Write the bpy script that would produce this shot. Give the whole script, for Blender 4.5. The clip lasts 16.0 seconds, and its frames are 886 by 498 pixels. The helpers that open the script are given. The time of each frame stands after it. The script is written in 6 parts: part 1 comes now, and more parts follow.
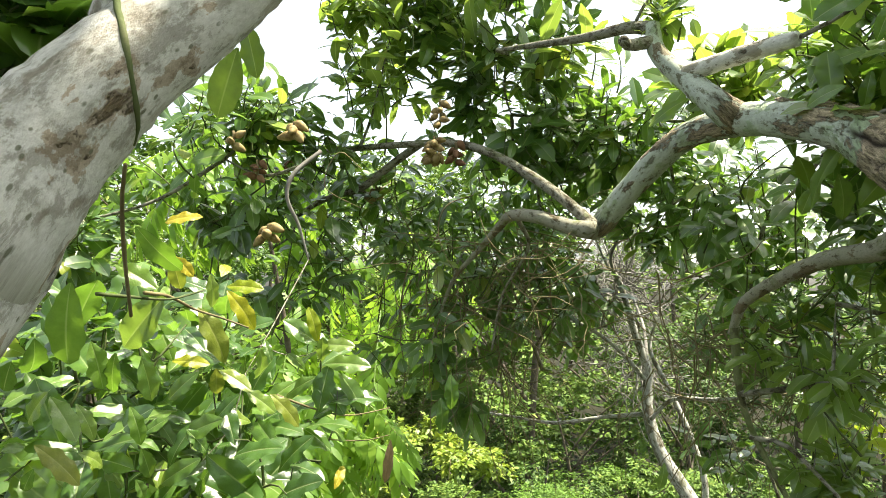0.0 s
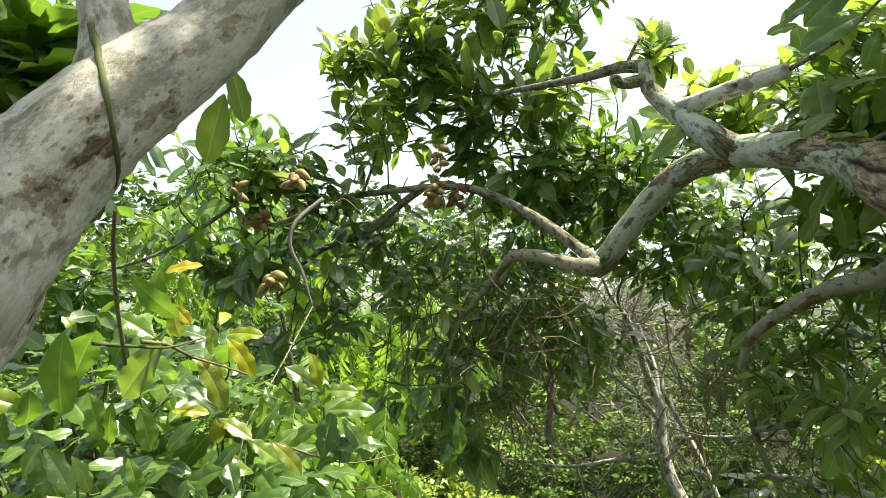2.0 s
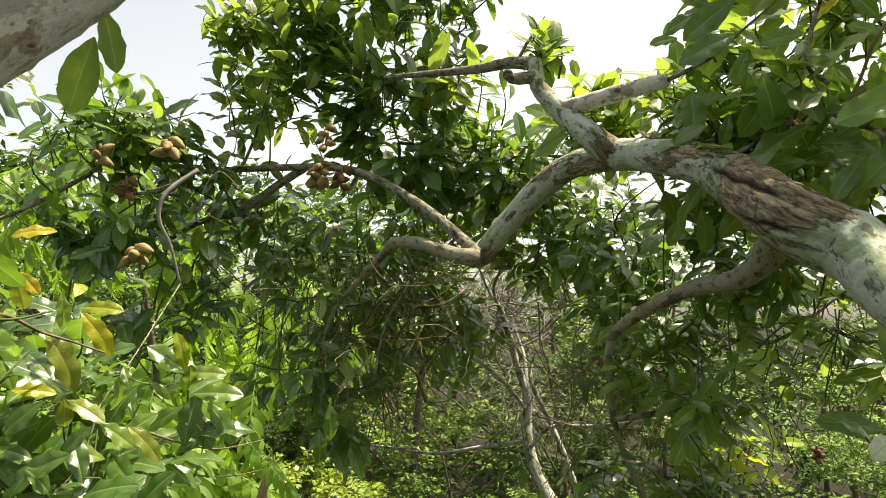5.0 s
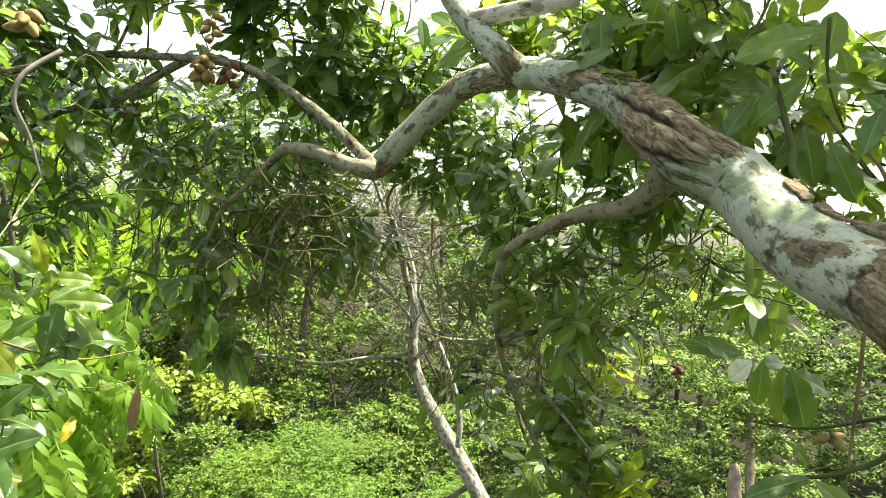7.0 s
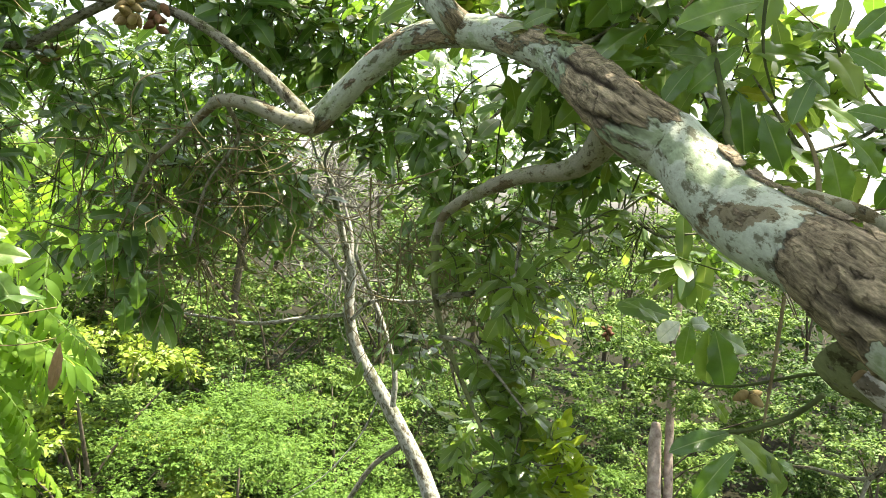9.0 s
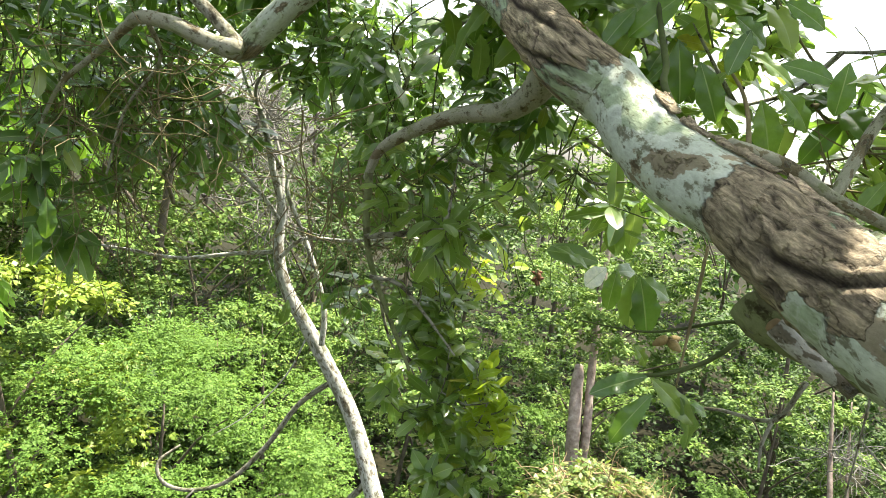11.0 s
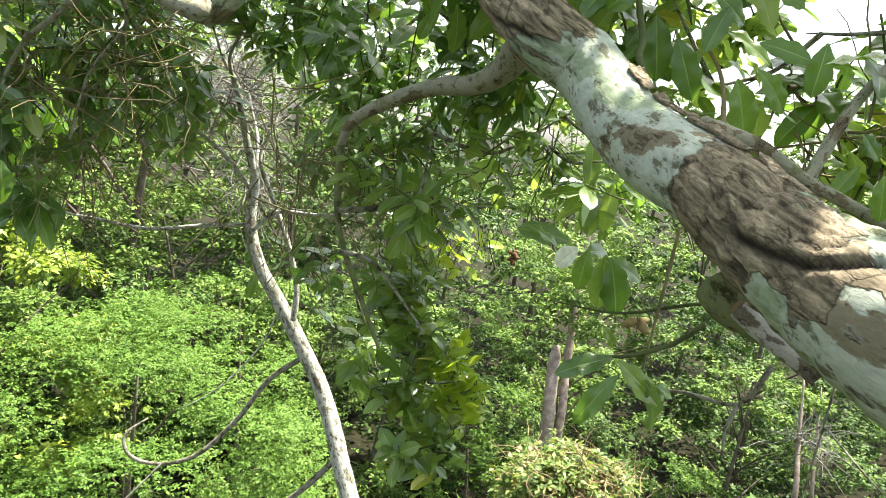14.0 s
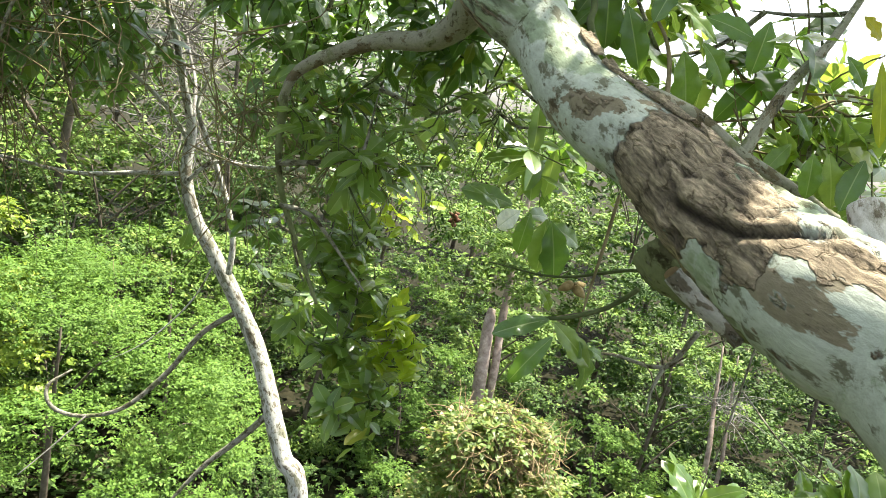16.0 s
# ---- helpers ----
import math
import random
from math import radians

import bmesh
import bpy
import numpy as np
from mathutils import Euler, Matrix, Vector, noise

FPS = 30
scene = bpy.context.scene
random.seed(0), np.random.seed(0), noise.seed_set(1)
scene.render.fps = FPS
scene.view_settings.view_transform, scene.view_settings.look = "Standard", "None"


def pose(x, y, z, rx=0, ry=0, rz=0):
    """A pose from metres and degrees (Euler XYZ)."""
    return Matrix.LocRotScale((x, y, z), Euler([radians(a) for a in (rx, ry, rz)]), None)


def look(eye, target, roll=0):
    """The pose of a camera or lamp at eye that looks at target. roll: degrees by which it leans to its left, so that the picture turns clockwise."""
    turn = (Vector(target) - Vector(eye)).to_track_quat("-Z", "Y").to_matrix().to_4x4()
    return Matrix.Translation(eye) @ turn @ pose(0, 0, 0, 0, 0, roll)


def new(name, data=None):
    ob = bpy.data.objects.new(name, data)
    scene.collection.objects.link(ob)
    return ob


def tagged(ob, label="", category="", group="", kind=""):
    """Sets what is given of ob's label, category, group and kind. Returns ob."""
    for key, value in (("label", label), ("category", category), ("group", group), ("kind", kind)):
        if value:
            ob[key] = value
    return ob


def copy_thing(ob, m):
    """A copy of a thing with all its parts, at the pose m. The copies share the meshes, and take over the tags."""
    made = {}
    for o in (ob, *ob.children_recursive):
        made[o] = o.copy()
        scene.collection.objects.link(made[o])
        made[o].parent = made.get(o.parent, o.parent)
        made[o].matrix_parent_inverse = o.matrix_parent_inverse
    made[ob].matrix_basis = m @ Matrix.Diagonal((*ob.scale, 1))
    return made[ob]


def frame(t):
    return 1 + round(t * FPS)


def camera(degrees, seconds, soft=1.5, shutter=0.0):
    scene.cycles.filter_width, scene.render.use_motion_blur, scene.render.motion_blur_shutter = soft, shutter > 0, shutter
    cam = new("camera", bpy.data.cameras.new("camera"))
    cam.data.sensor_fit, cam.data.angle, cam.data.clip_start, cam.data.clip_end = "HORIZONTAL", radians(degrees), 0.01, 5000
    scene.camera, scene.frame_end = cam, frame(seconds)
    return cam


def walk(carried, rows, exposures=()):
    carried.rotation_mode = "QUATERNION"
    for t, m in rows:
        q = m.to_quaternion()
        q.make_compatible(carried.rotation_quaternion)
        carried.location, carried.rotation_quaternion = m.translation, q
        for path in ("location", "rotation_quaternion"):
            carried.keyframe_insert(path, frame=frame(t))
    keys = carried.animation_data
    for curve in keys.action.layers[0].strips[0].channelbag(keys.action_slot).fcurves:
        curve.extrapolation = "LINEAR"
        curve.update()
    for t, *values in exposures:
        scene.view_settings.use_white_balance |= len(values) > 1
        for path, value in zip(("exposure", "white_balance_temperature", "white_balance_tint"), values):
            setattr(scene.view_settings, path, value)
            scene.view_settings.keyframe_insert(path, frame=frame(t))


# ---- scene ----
cam = camera(66.0, 16.0, soft=0.55)
PATH = [
    (0.0, (-0.0147, -0.0525, 7.0281), (-0.1493, 3.9393, 7.2468), 0.35),
    (0.5, (-0.0109, -0.0480, 7.0272), (-0.1915, 3.9390, 7.2944), 0.09),
    (1.0, (-0.0069, -0.0523, 7.0264), (-0.2347, 3.9288, 7.3409), -0.37),
    (1.5, (0.0030, -0.0494, 7.0217), (-0.2142, 3.9201, 7.4635), -1.27),
    (2.0, (0.0087, -0.0500, 7.0172), (-0.1810, 3.9158, 7.5036), -1.44),
    (2.5, (0.0012, -0.0501, 7.0161), (0.0068, 3.9167, 7.5306), -1.01),
    (3.0, (-0.0035, -0.0543, 7.0177), (0.1443, 3.9040, 7.5744), -0.38),
    (3.5, (-0.0097, -0.0510, 7.0143), (0.2581, 3.8878, 7.6580), -0.11),
    (4.0, (-0.0033, -0.0391, 7.0029), (0.4566, 3.8820, 7.6456), 0.69),
    (4.2, (-0.0027, -0.0366, 7.0019), (0.4739, 3.8857, 7.6252), 0.75),
    (6.3, (-0.0060, 0.0091, 7.0334), (0.8246, 3.9219, 7.0304), 1.82),
    (6.5, (-0.0004, 0.0158, 7.0270), (0.9527, 3.9004, 6.9944), 2.72),
    (7.0, (0.0012, 0.0247, 7.0227), (1.1562, 3.8535, 6.9397), 3.43),
    (7.5, (0.0006, 0.0277, 7.0204), (1.3128, 3.8062, 6.9889), 3.81),
    (8.0, (-0.0019, 0.0311, 7.0186), (1.3656, 3.7883, 6.9064), 3.72),
    (8.5, (-0.0019, 0.0334, 7.0168), (1.4218, 3.7667, 6.8293), 4.25),
    (9.0, (0.0011, 0.0382, 7.0133), (1.5150, 3.7307, 6.7414), 4.79),
    (9.5, (0.0077, 0.0433, 7.0119), (1.6370, 3.6783, 6.6485), 5.54),
    (9.7, (0.0117, 0.0471, 7.0112), (1.6813, 3.6628, 6.6390), 5.91),
    (12.0, (0.0348, 0.0704, 6.9987), (2.0176, 3.4734, 6.2997), 8.54),
    (12.5, (0.0476, 0.0781, 6.9946), (2.0720, 3.4546, 6.2869), 9.07),
    (13.0, (0.0591, 0.0831, 6.9944), (2.0917, 3.4441, 6.2379), 8.89),
    (13.5, (0.0654, 0.0810, 6.9956), (2.0570, 3.4683, 6.2475), 8.97),
    (14.0, (0.0667, 0.0751, 6.9978), (2.0340, 3.4922, 6.3247), 9.04),
    (14.5, (0.0647, 0.0721, 6.9968), (2.0544, 3.4832, 6.3603), 9.43),
    (15.0, (0.0579, 0.0708, 6.9976), (2.1407, 3.4296, 6.3807), 10.48),
    (15.5, (0.0620, 0.0756, 6.9942), (2.2798, 3.3295, 6.2919), 11.89),
    (16.0, (0.0630, 0.0789, 6.9896), (2.3423, 3.2608, 6.1647), 12.45),
]
EXPOSURES = [(0.0, 1.71, 6900, 5), (1.0, 1.64, 6900, 4), (1.5, 1.54, 6900, 4), (2.0, 1.41, 7000, 2), (3.0, 1.11, 7100, 3), (3.5, 1.04, 7400, 6), (4.0, 1.01, 7600, 8), (5.5, 1.31, 7700, 8), (6.5, 1.64, 7600, 7), (7.0, 1.81, 7300, 3), (8.0, 1.89, 7100, 2), (9.5, 1.91, 6900, 6), (12.0, 1.97, 6650, 7), (14.5, 1.97, 6600, 7), (16.0, 1.91, 6600, 7)]
walk(cam, [(t, look(eye, target, roll)) for t, eye, target, roll in PATH], EXPOSURES)

# ---- daylight: a high hazy sun, bright white sky ----
SUN_WAY = Vector((0.36, 0.08, 0.93)).normalized()
world = bpy.data.worlds.new("world")
scene.world = world
world.use_nodes = True
wn = world.node_tree
sky = wn.nodes.new("ShaderNodeTexSky")
sky.sky_type, sky.sun_disc = "NISHITA", False
sky.sun_elevation = math.asin(SUN_WAY.z)
sky.sun_rotation = math.atan2(SUN_WAY.x, SUN_WAY.y)
sky.air_density, sky.dust_density, sky.ozone_density = 1.0, 3.0, 1.0
haze = wn.nodes.new("ShaderNodeHueSaturation")  # thin bright haze
haze.inputs["Saturation"].default_value, haze.inputs["Value"].default_value = 0.5, 1.12
wn.links.new(sky.outputs[0], haze.inputs["Color"])
wn.links.new(haze.outputs[0], wn.nodes["Background"].inputs[0])
wn.nodes["Background"].inputs[1].default_value = 0.112
sun = new("sun", bpy.data.lights.new("sun", "SUN"))
sun.data.energy, sun.data.angle, sun.data.color = 5.0, radians(0.6), (1.0, 0.93, 0.80)
sun.matrix_world = look(SUN_WAY * 50, (0, 0, 0))


# ---- materials ----
def material(name):
    m = bpy.data.materials.new(name)
    m.use_nodes = True
    return m, m.node_tree.nodes, m.node_tree.links, m.node_tree.nodes["Principled BSDF"]


def ramp(nodes, stops):
    r = nodes.new("ShaderNodeValToRGB")
    while len(r.color_ramp.elements) < len(stops):
        r.color_ramp.elements.new(0.5)
    for e, (at, col) in zip(r.color_ramp.elements, stops):
        e.position, e.color = at, (*col, 1)
    return r


def noise_node(nodes, links, scale, detail=4.0, rough=0.6, coord="Object"):
    tc = nodes.new("ShaderNodeTexCoord")
    n = nodes.new("ShaderNodeTexNoise")
    n.inputs["Scale"].default_value, n.inputs["Detail"].default_value, n.inputs["Roughness"].default_value = scale, detail, rough
    links.new(tc.outputs[coord], n.inputs["Vector"])
    return n


def blend(nodes, links, a, b, fac, mode="MIX"):
    x = nodes.new("ShaderNodeMix")
    x.data_type, x.blend_type = "RGBA", mode
    for sock, v in ((x.inputs[0], fac), (x.inputs[6], a), (x.inputs[7], b)):
        if isinstance(v, (int, float)):
            sock.default_value = v
        elif isinstance(v, tuple):
            sock.default_value = (*v, 1)
        else:
            links.new(v, sock)
    return x.outputs[2]


def leaf_material(name, stops, through_col, share=0.35, gloss=0.30, single=False, spots=8.0, rib=(0.40, 0.47, 0.20), shine=0.5):
    """A leaf: colours drawn leaf by leaf from stops, a paler midrib, a waxy face and light that comes through the blade."""
    m, nodes, links, bsdf = material(name)
    if single:
        pick = nodes.new("ShaderNodeObjectInfo").outputs["Random"]
    else:
        pick = nodes.new("ShaderNodeNewGeometry").outputs["Random Per Island"]
    col = ramp(nodes, stops)
    links.new(pick, col.inputs[0])
    mott = noise_node(nodes, links, spots, 5.0)
    tone = ramp(nodes, [(0.3, (0.72, 0.74, 0.70)), (0.7, (1.18, 1.15, 1.05))])
    links.new(mott.outputs[0], tone.inputs[0])
    c = blend(nodes, links, col.outputs[0], tone.outputs[0], 1.0, "MULTIPLY")
    at = nodes.new("ShaderNodeAttribute")
    at.attribute_name = "rib"
    c = blend(nodes, links, c, rib, at.outputs["Fac"])
    links.new(c, bsdf.inputs["Base Color"])
    bsdf.inputs["Roughness"].default_value = gloss
    bsdf.inputs["Specular IOR Level"].default_value = shine
    bump = nodes.new("ShaderNodeBump")
    bump.inputs["Strength"].default_value, bump.inputs["Distance"].default_value = 0.22, 0.005
    fine = noise_node(nodes, links, 28.0, 3.0)
    links.new(fine.outputs[0], bump.inputs["Height"])
    links.new(bump.outputs[0], bsdf.inputs["Normal"])
    tr = nodes.new("ShaderNodeBsdfTranslucent")
    tcol = blend(nodes, links, c, through_col, 0.65)
    links.new(tcol, tr.inputs["Color"])
    mx = nodes.new("ShaderNodeMixShader")
    mx.inputs[0].default_value = share
    links.new(bsdf.outputs[0], mx.inputs[1])
    links.new(tr.outputs[0], mx.inputs[2])
    links.new(mx.outputs[0], nodes["Material Output"].inputs[0])
    return m


def bark_material(name, pale, grey, brown, moss, scale=14.0, dots=True, wear=1.0, fleck=0.0):
    """Smooth pale bark with lichen blotches; where the attribute 'rough' is high the outer bark is brown, grainy and cracked.
    The attribute 'skin' runs along and round the limb."""
    m, nodes, links, bsdf = material(name)
    skin = nodes.new("ShaderNodeAttribute")
    skin.attribute_name = "skin"

    def tex(k, detail, rough, source="Vector"):
        n = nodes.new("ShaderNodeTexNoise")
        n.inputs["Scale"].default_value, n.inputs["Detail"].default_value, n.inputs["Roughness"].default_value = k, detail, rough
        links.new(skin.outputs[source], n.inputs["Vector"])
        return n.outputs[0]

    def arith(op, x, y, z=None):
        n = nodes.new("ShaderNodeMath")
        n.operation = op
        for sock, v in zip(n.inputs, (x, y, z)):
            if v is None:
                continue
            if isinstance(v, (int, float)):
                sock.default_value = v
            else:
                links.new(v, sock)
        return n.outputs[0]

    def shade(source, stops):
        r = ramp(nodes, stops)
        links.new(source, r.inputs[0])
        return r.outputs[0]

    big, mid, fine = tex(scale * 0.9, 7.0, 0.62), tex(scale * 2.6, 9.0, 0.72), tex(scale * 11.0, 6.0, 0.75)
    c = shade(big, [(0.40, moss), (0.44, pale), (0.57, pale), (0.585, grey), (0.66, grey), (0.68, pale)])
    c = blend(nodes, links, c, shade(mid, [(0.38 + fleck, (0.34, 0.31, 0.25)), (0.44 + fleck, (0.92, 0.92, 0.90)), (0.60, (1.0, 1.0, 1.0)), (0.72, (1.2, 1.2, 1.18))]), wear, "MULTIPLY")
    c = blend(nodes, links, c, shade(fine, [(0.30, (0.78, 0.77, 0.74)), (0.60, (1.08, 1.08, 1.08))]), 1.0, "MULTIPLY")
    if dots:
        vo = nodes.new("ShaderNodeTexVoronoi")
        vo.inputs["Scale"].default_value = scale * 5.0
        links.new(skin.outputs["Vector"], vo.inputs["Vector"])
        spot = arith("MULTIPLY", shade(vo.outputs["Distance"], [(0.12, (1.0, 1.0, 1.0)), (0.20, (0.0, 0.0, 0.0))]), shade(tex(scale * 1.5, 3.0, 0.5), [(0.47, (0.0, 0.0, 0.0)), (0.55, (0.85, 0.85, 0.85))]))
        c = blend(nodes, links, c, (0.12, 0.12, 0.08), spot)
    drawn = nodes.new("ShaderNodeVectorMath")
    drawn.operation = "MULTIPLY"
    drawn.inputs[1].default_value = (0.4, 1.0, 1.0)
    links.new(skin.outputs["Vector"], drawn.inputs[0])
    grain = nodes.new("ShaderNodeTexNoise")
    grain.inputs["Scale"].default_value, grain.inputs["Detail"].default_value, grain.inputs["Roughness"].default_value = scale * 7.0, 10.0, 0.78
    links.new(drawn.outputs[0], grain.inputs["Vector"])
    fib = grain.outputs[0]
    plate = nodes.new("ShaderNodeTexVoronoi")
    plate.feature = "DISTANCE_TO_EDGE"
    plate.inputs["Scale"].default_value = scale * 1.9
    warp = nodes.new("ShaderNodeVectorMath")
    warp.operation = "ADD"
    longer = nodes.new("ShaderNodeVectorMath")
    longer.operation = "MULTIPLY"
    longer.inputs[1].default_value = (0.5, 1.0, 1.0)
    links.new(skin.outputs["Vector"], longer.inputs[0])
    links.new(longer.outputs[0], warp.inputs[0])
    w = nodes.new("ShaderNodeVectorMath")
    w.operation = "SCALE"
    w.inputs["Scale"].default_value = 1.1 / scale
    nn = nodes.new("ShaderNodeTexNoise")
    nn.inputs["Scale"].default_value, nn.inputs["Detail"].default_value = scale * 3.0, 5.0
    links.new(skin.outputs["Vector"], nn.inputs["Vector"])
    links.new(nn.outputs["Color"], w.inputs[0])
    links.new(w.outputs[0], warp.inputs[1])
    links.new(warp.outputs[0], plate.inputs["Vector"])
    split = shade(plate.outputs["Distance"], [(0.0, (0.0, 0.0, 0.0)), (0.035, (1.0, 1.0, 1.0))])
    split = arith("MAXIMUM", split, shade(mid, [(0.47, (0.0, 0.0, 0.0)), (0.53, (1.0, 1.0, 1.0))]))
    rough_c = shade(fib, [(0.36, tuple(v * 0.36 for v in brown)), (0.45, tuple(v * 0.75 for v in brown)), (0.54, tuple(min(1, v * 1.3) for v in brown)), (0.64, tuple(min(1, v * 2.2) for v in brown))])
    rough_c = blend(nodes, links, rough_c, blend(nodes, links, (0.66, 0.63, 0.60), (1.0, 1.0, 1.0), split), 1.0, "MULTIPLY")
    at = nodes.new("ShaderNodeAttribute")
    at.attribute_name = "rough"
    where = shade(arith("MULTIPLY_ADD", arith("SUBTRACT", big, 0.5), 2.6, at.outputs["Fac"]), [(0.44, (0.0, 0.0, 0.0)), (0.52, (1.0, 1.0, 1.0))])
    c = blend(nodes, links, c, rough_c, where)
    cr = nodes.new("ShaderNodeAttribute")
    cr.attribute_name = "crack"
    c = blend(nodes, links, c, (0.03, 0.022, 0.016), cr.outputs["Fac"])
    links.new(c, bsdf.inputs["Base Color"])
    bsdf.inputs["Roughness"].default_value = 0.85
    bsdf.inputs["Specular IOR Level"].default_value = 0.2
    relief = arith("MULTIPLY_ADD", arith("MULTIPLY", split, where), 0.6, arith("MULTIPLY_ADD", arith("MULTIPLY", fib, where), 1.0, arith("MULTIPLY", mid, 0.35)))
    bump = nodes.new("ShaderNodeBump")
    bump.inputs["Strength"].default_value, bump.inputs["Distance"].default_value = 1.0, 0.011
    links.new(relief, bump.inputs["Height"])
    links.new(bump.outputs[0], bsdf.inputs["Normal"])
    return m


def plain_material(name, stops, scale, roughness=0.8, bump_depth=0.01):
    m, nodes, links, bsdf = material(name)
    n = noise_node(nodes, links, scale, 8.0, 0.65)
    r = ramp(nodes, stops)
    links.new(n.outputs[0], r.inputs[0])
    links.new(r.outputs[0], bsdf.inputs["Base Color"])
    bsdf.inputs["Roughness"].default_value = roughness
    bsdf.inputs["Specular IOR Level"].default_value = 0.12
    bump = nodes.new("ShaderNodeBump")
    bump.inputs["Strength"].default_value, bump.inputs["Distance"].default_value = 0.5, bump_depth
    links.new(n.outputs[0], bump.inputs["Height"])
    links.new(bump.outputs[0], bsdf.inputs["Normal"])
    return m


GREEN = [(0.0, (0.036, 0.080, 0.026)), (0.30, (0.058, 0.125, 0.034)), (0.65, (0.096, 0.185, 0.042)), (0.90, (0.145, 0.248, 0.048)), (0.985, (0.24, 0.28, 0.04))]
FRESH = [(0.0, (0.060, 0.128, 0.030)), (0.45, (0.092, 0.180, 0.038)), (0.85, (0.135, 0.230, 0.044)), (0.95, (0.21, 0.275, 0.045)), (0.995, (0.29, 0.28, 0.045))]
mat_leaf = leaf_material("leaf_green", GREEN, (0.290, 0.520, 0.040), 0.36, 0.30, shine=1.0)
mat_leaf_one = leaf_material("leaf_green_single", GREEN, (0.270, 0.499, 0.032), 0.38, 0.24, single=True, shine=1.0)
mat_fresh = leaf_material("leaf_fresh", FRESH, (0.46, 0.63, 0.08), 0.48, 0.30, shine=1.0)
mat_fresh_one = leaf_material("leaf_fresh_single", FRESH, (0.42, 0.60, 0.07), 0.36, 0.30, single=True, shine=1.0)
mat_bush = leaf_material("leaf_bush", [(0.0, (0.075, 0.150, 0.026)), (0.5, (0.105, 0.200, 0.036)), (1.0, (0.150, 0.250, 0.046))], (0.26, 0.43, 0.05), 0.24, 0.6, spots=1.6, shine=0.22)
# darker and brighter forest leaves: contrast of shaded and sunlit foliage, as colour
mat_wood_shaded = leaf_material("leaf_forest_shaded", [(0.0, (0.032, 0.064, 0.019)), (0.5, (0.060, 0.115, 0.030)), (0.85, (0.100, 0.175, 0.042)), (1.0, (0.18, 0.25, 0.06))], (0.144, 0.291, 0.032), 0.15, 0.55, spots=0.8, shine=0.2)
mat_wood_sunlit = leaf_material("leaf_forest_sunlit", [(0.0, (0.070, 0.135, 0.028)), (0.5, (0.125, 0.212, 0.044)), (0.85, (0.175, 0.27, 0.058)), (1.0, (0.26, 0.33, 0.08))], (0.216, 0.354, 0.048), 0.16, 0.55, spots=0.8, shine=0.2)
mat_feather = leaf_material("leaf_feathery", [(0.0, (0.095, 0.200, 0.020)), (0.6, (0.155, 0.290, 0.030)), (1.0, (0.220, 0.350, 0.040))], (0.42, 0.66, 0.06), 0.45, 0.5)
mat_fresh_far = leaf_material("leaf_shrub_yellow", [(0.0, (0.10, 0.17, 0.02)), (0.6, (0.19, 0.28, 0.03)), (1.0, (0.30, 0.36, 0.05))], (0.40, 0.52, 0.05), 0.3, 0.5)
# yellow-green of young leaves, base lifted so shaded shoots look sunlit
mat_young_sunlit = leaf_material("leaf_young_sunlit", [(0.0, (0.16, 0.26, 0.022)), (0.5, (0.25, 0.36, 0.028)), (1.0, (0.36, 0.42, 0.04))], (0.60, 0.75, 0.05), 0.5, 0.3)
mat_vine = leaf_material("leaf_vine", [(0.0, (0.07, 0.13, 0.025)), (0.5, (0.12, 0.20, 0.04)), (0.8, (0.24, 0.28, 0.075)), (1.0, (0.36, 0.28, 0.13))], (0.36, 0.46, 0.07), 0.3, 0.5)
# leaf with the sky's glare on it painted in as a near-white base
mat_glare_leaf = leaf_material("leaf_sky_glare", [(0.0, (0.78, 0.79, 0.74)), (1.0, (0.82, 0.83, 0.78))], (0.75, 0.8, 0.6), 0.3, 0.3, single=True)
mat_dry = leaf_material("leaf_dry", [(0.0, (0.30, 0.19, 0.11)), (1.0, (0.38, 0.26, 0.16))], (0.4, 0.22, 0.08), 0.15, 0.6, single=True, rib=(0.30, 0.2, 0.1))
mat_yellow = leaf_material("leaf_yellow", [(0.0, (0.42, 0.36, 0.03)), (1.0, (0.55, 0.42, 0.04))], (0.7, 0.6, 0.05), 0.35, 0.4, single=True, rib=(0.7, 0.6, 0.15))
mat_bark = bark_material("bark_pale", (0.45, 0.49, 0.43), (0.22, 0.19, 0.135), (0.33, 0.268, 0.19), (0.31, 0.37, 0.26), fleck=0.022)
mat_bark_white = bark_material("bark_white", (0.54, 0.525, 0.50), (0.36, 0.30, 0.24), (0.24, 0.18, 0.12), (0.40, 0.37, 0.33), 21.0, wear=0.6, fleck=0.06)
mat_bark_chalk = bark_material("bark_chalky", (0.64, 0.63, 0.60), (0.36, 0.33, 0.28), (0.24, 0.20, 0.15), (0.42, 0.40, 0.35), 15.0)
mat_bark_elbow = bark_material("bark_elbow", (0.30, 0.29, 0.23), (0.17, 0.14, 0.09), (0.18, 0.14, 0.09), (0.20, 0.21, 0.12), 22.0)
mat_moss = bark_material("bark_mossy", (0.17, 0.19, 0.09), (0.10, 0.10, 0.05), (0.15, 0.13, 0.07), (0.12, 0.15, 0.055), 16.0)
mat_straw = plain_material("straw", [(0.3, (0.12, 0.085, 0.045)), (0.5, (0.25, 0.185, 0.10)), (0.7, (0.38, 0.31, 0.18))], 9.0)
mat_bark_limb = bark_material("bark_limb", (0.26, 0.25, 0.205), (0.11, 0.10, 0.07), (0.16, 0.13, 0.08), (0.15, 0.16, 0.09), 26.0, fleck=0.05)
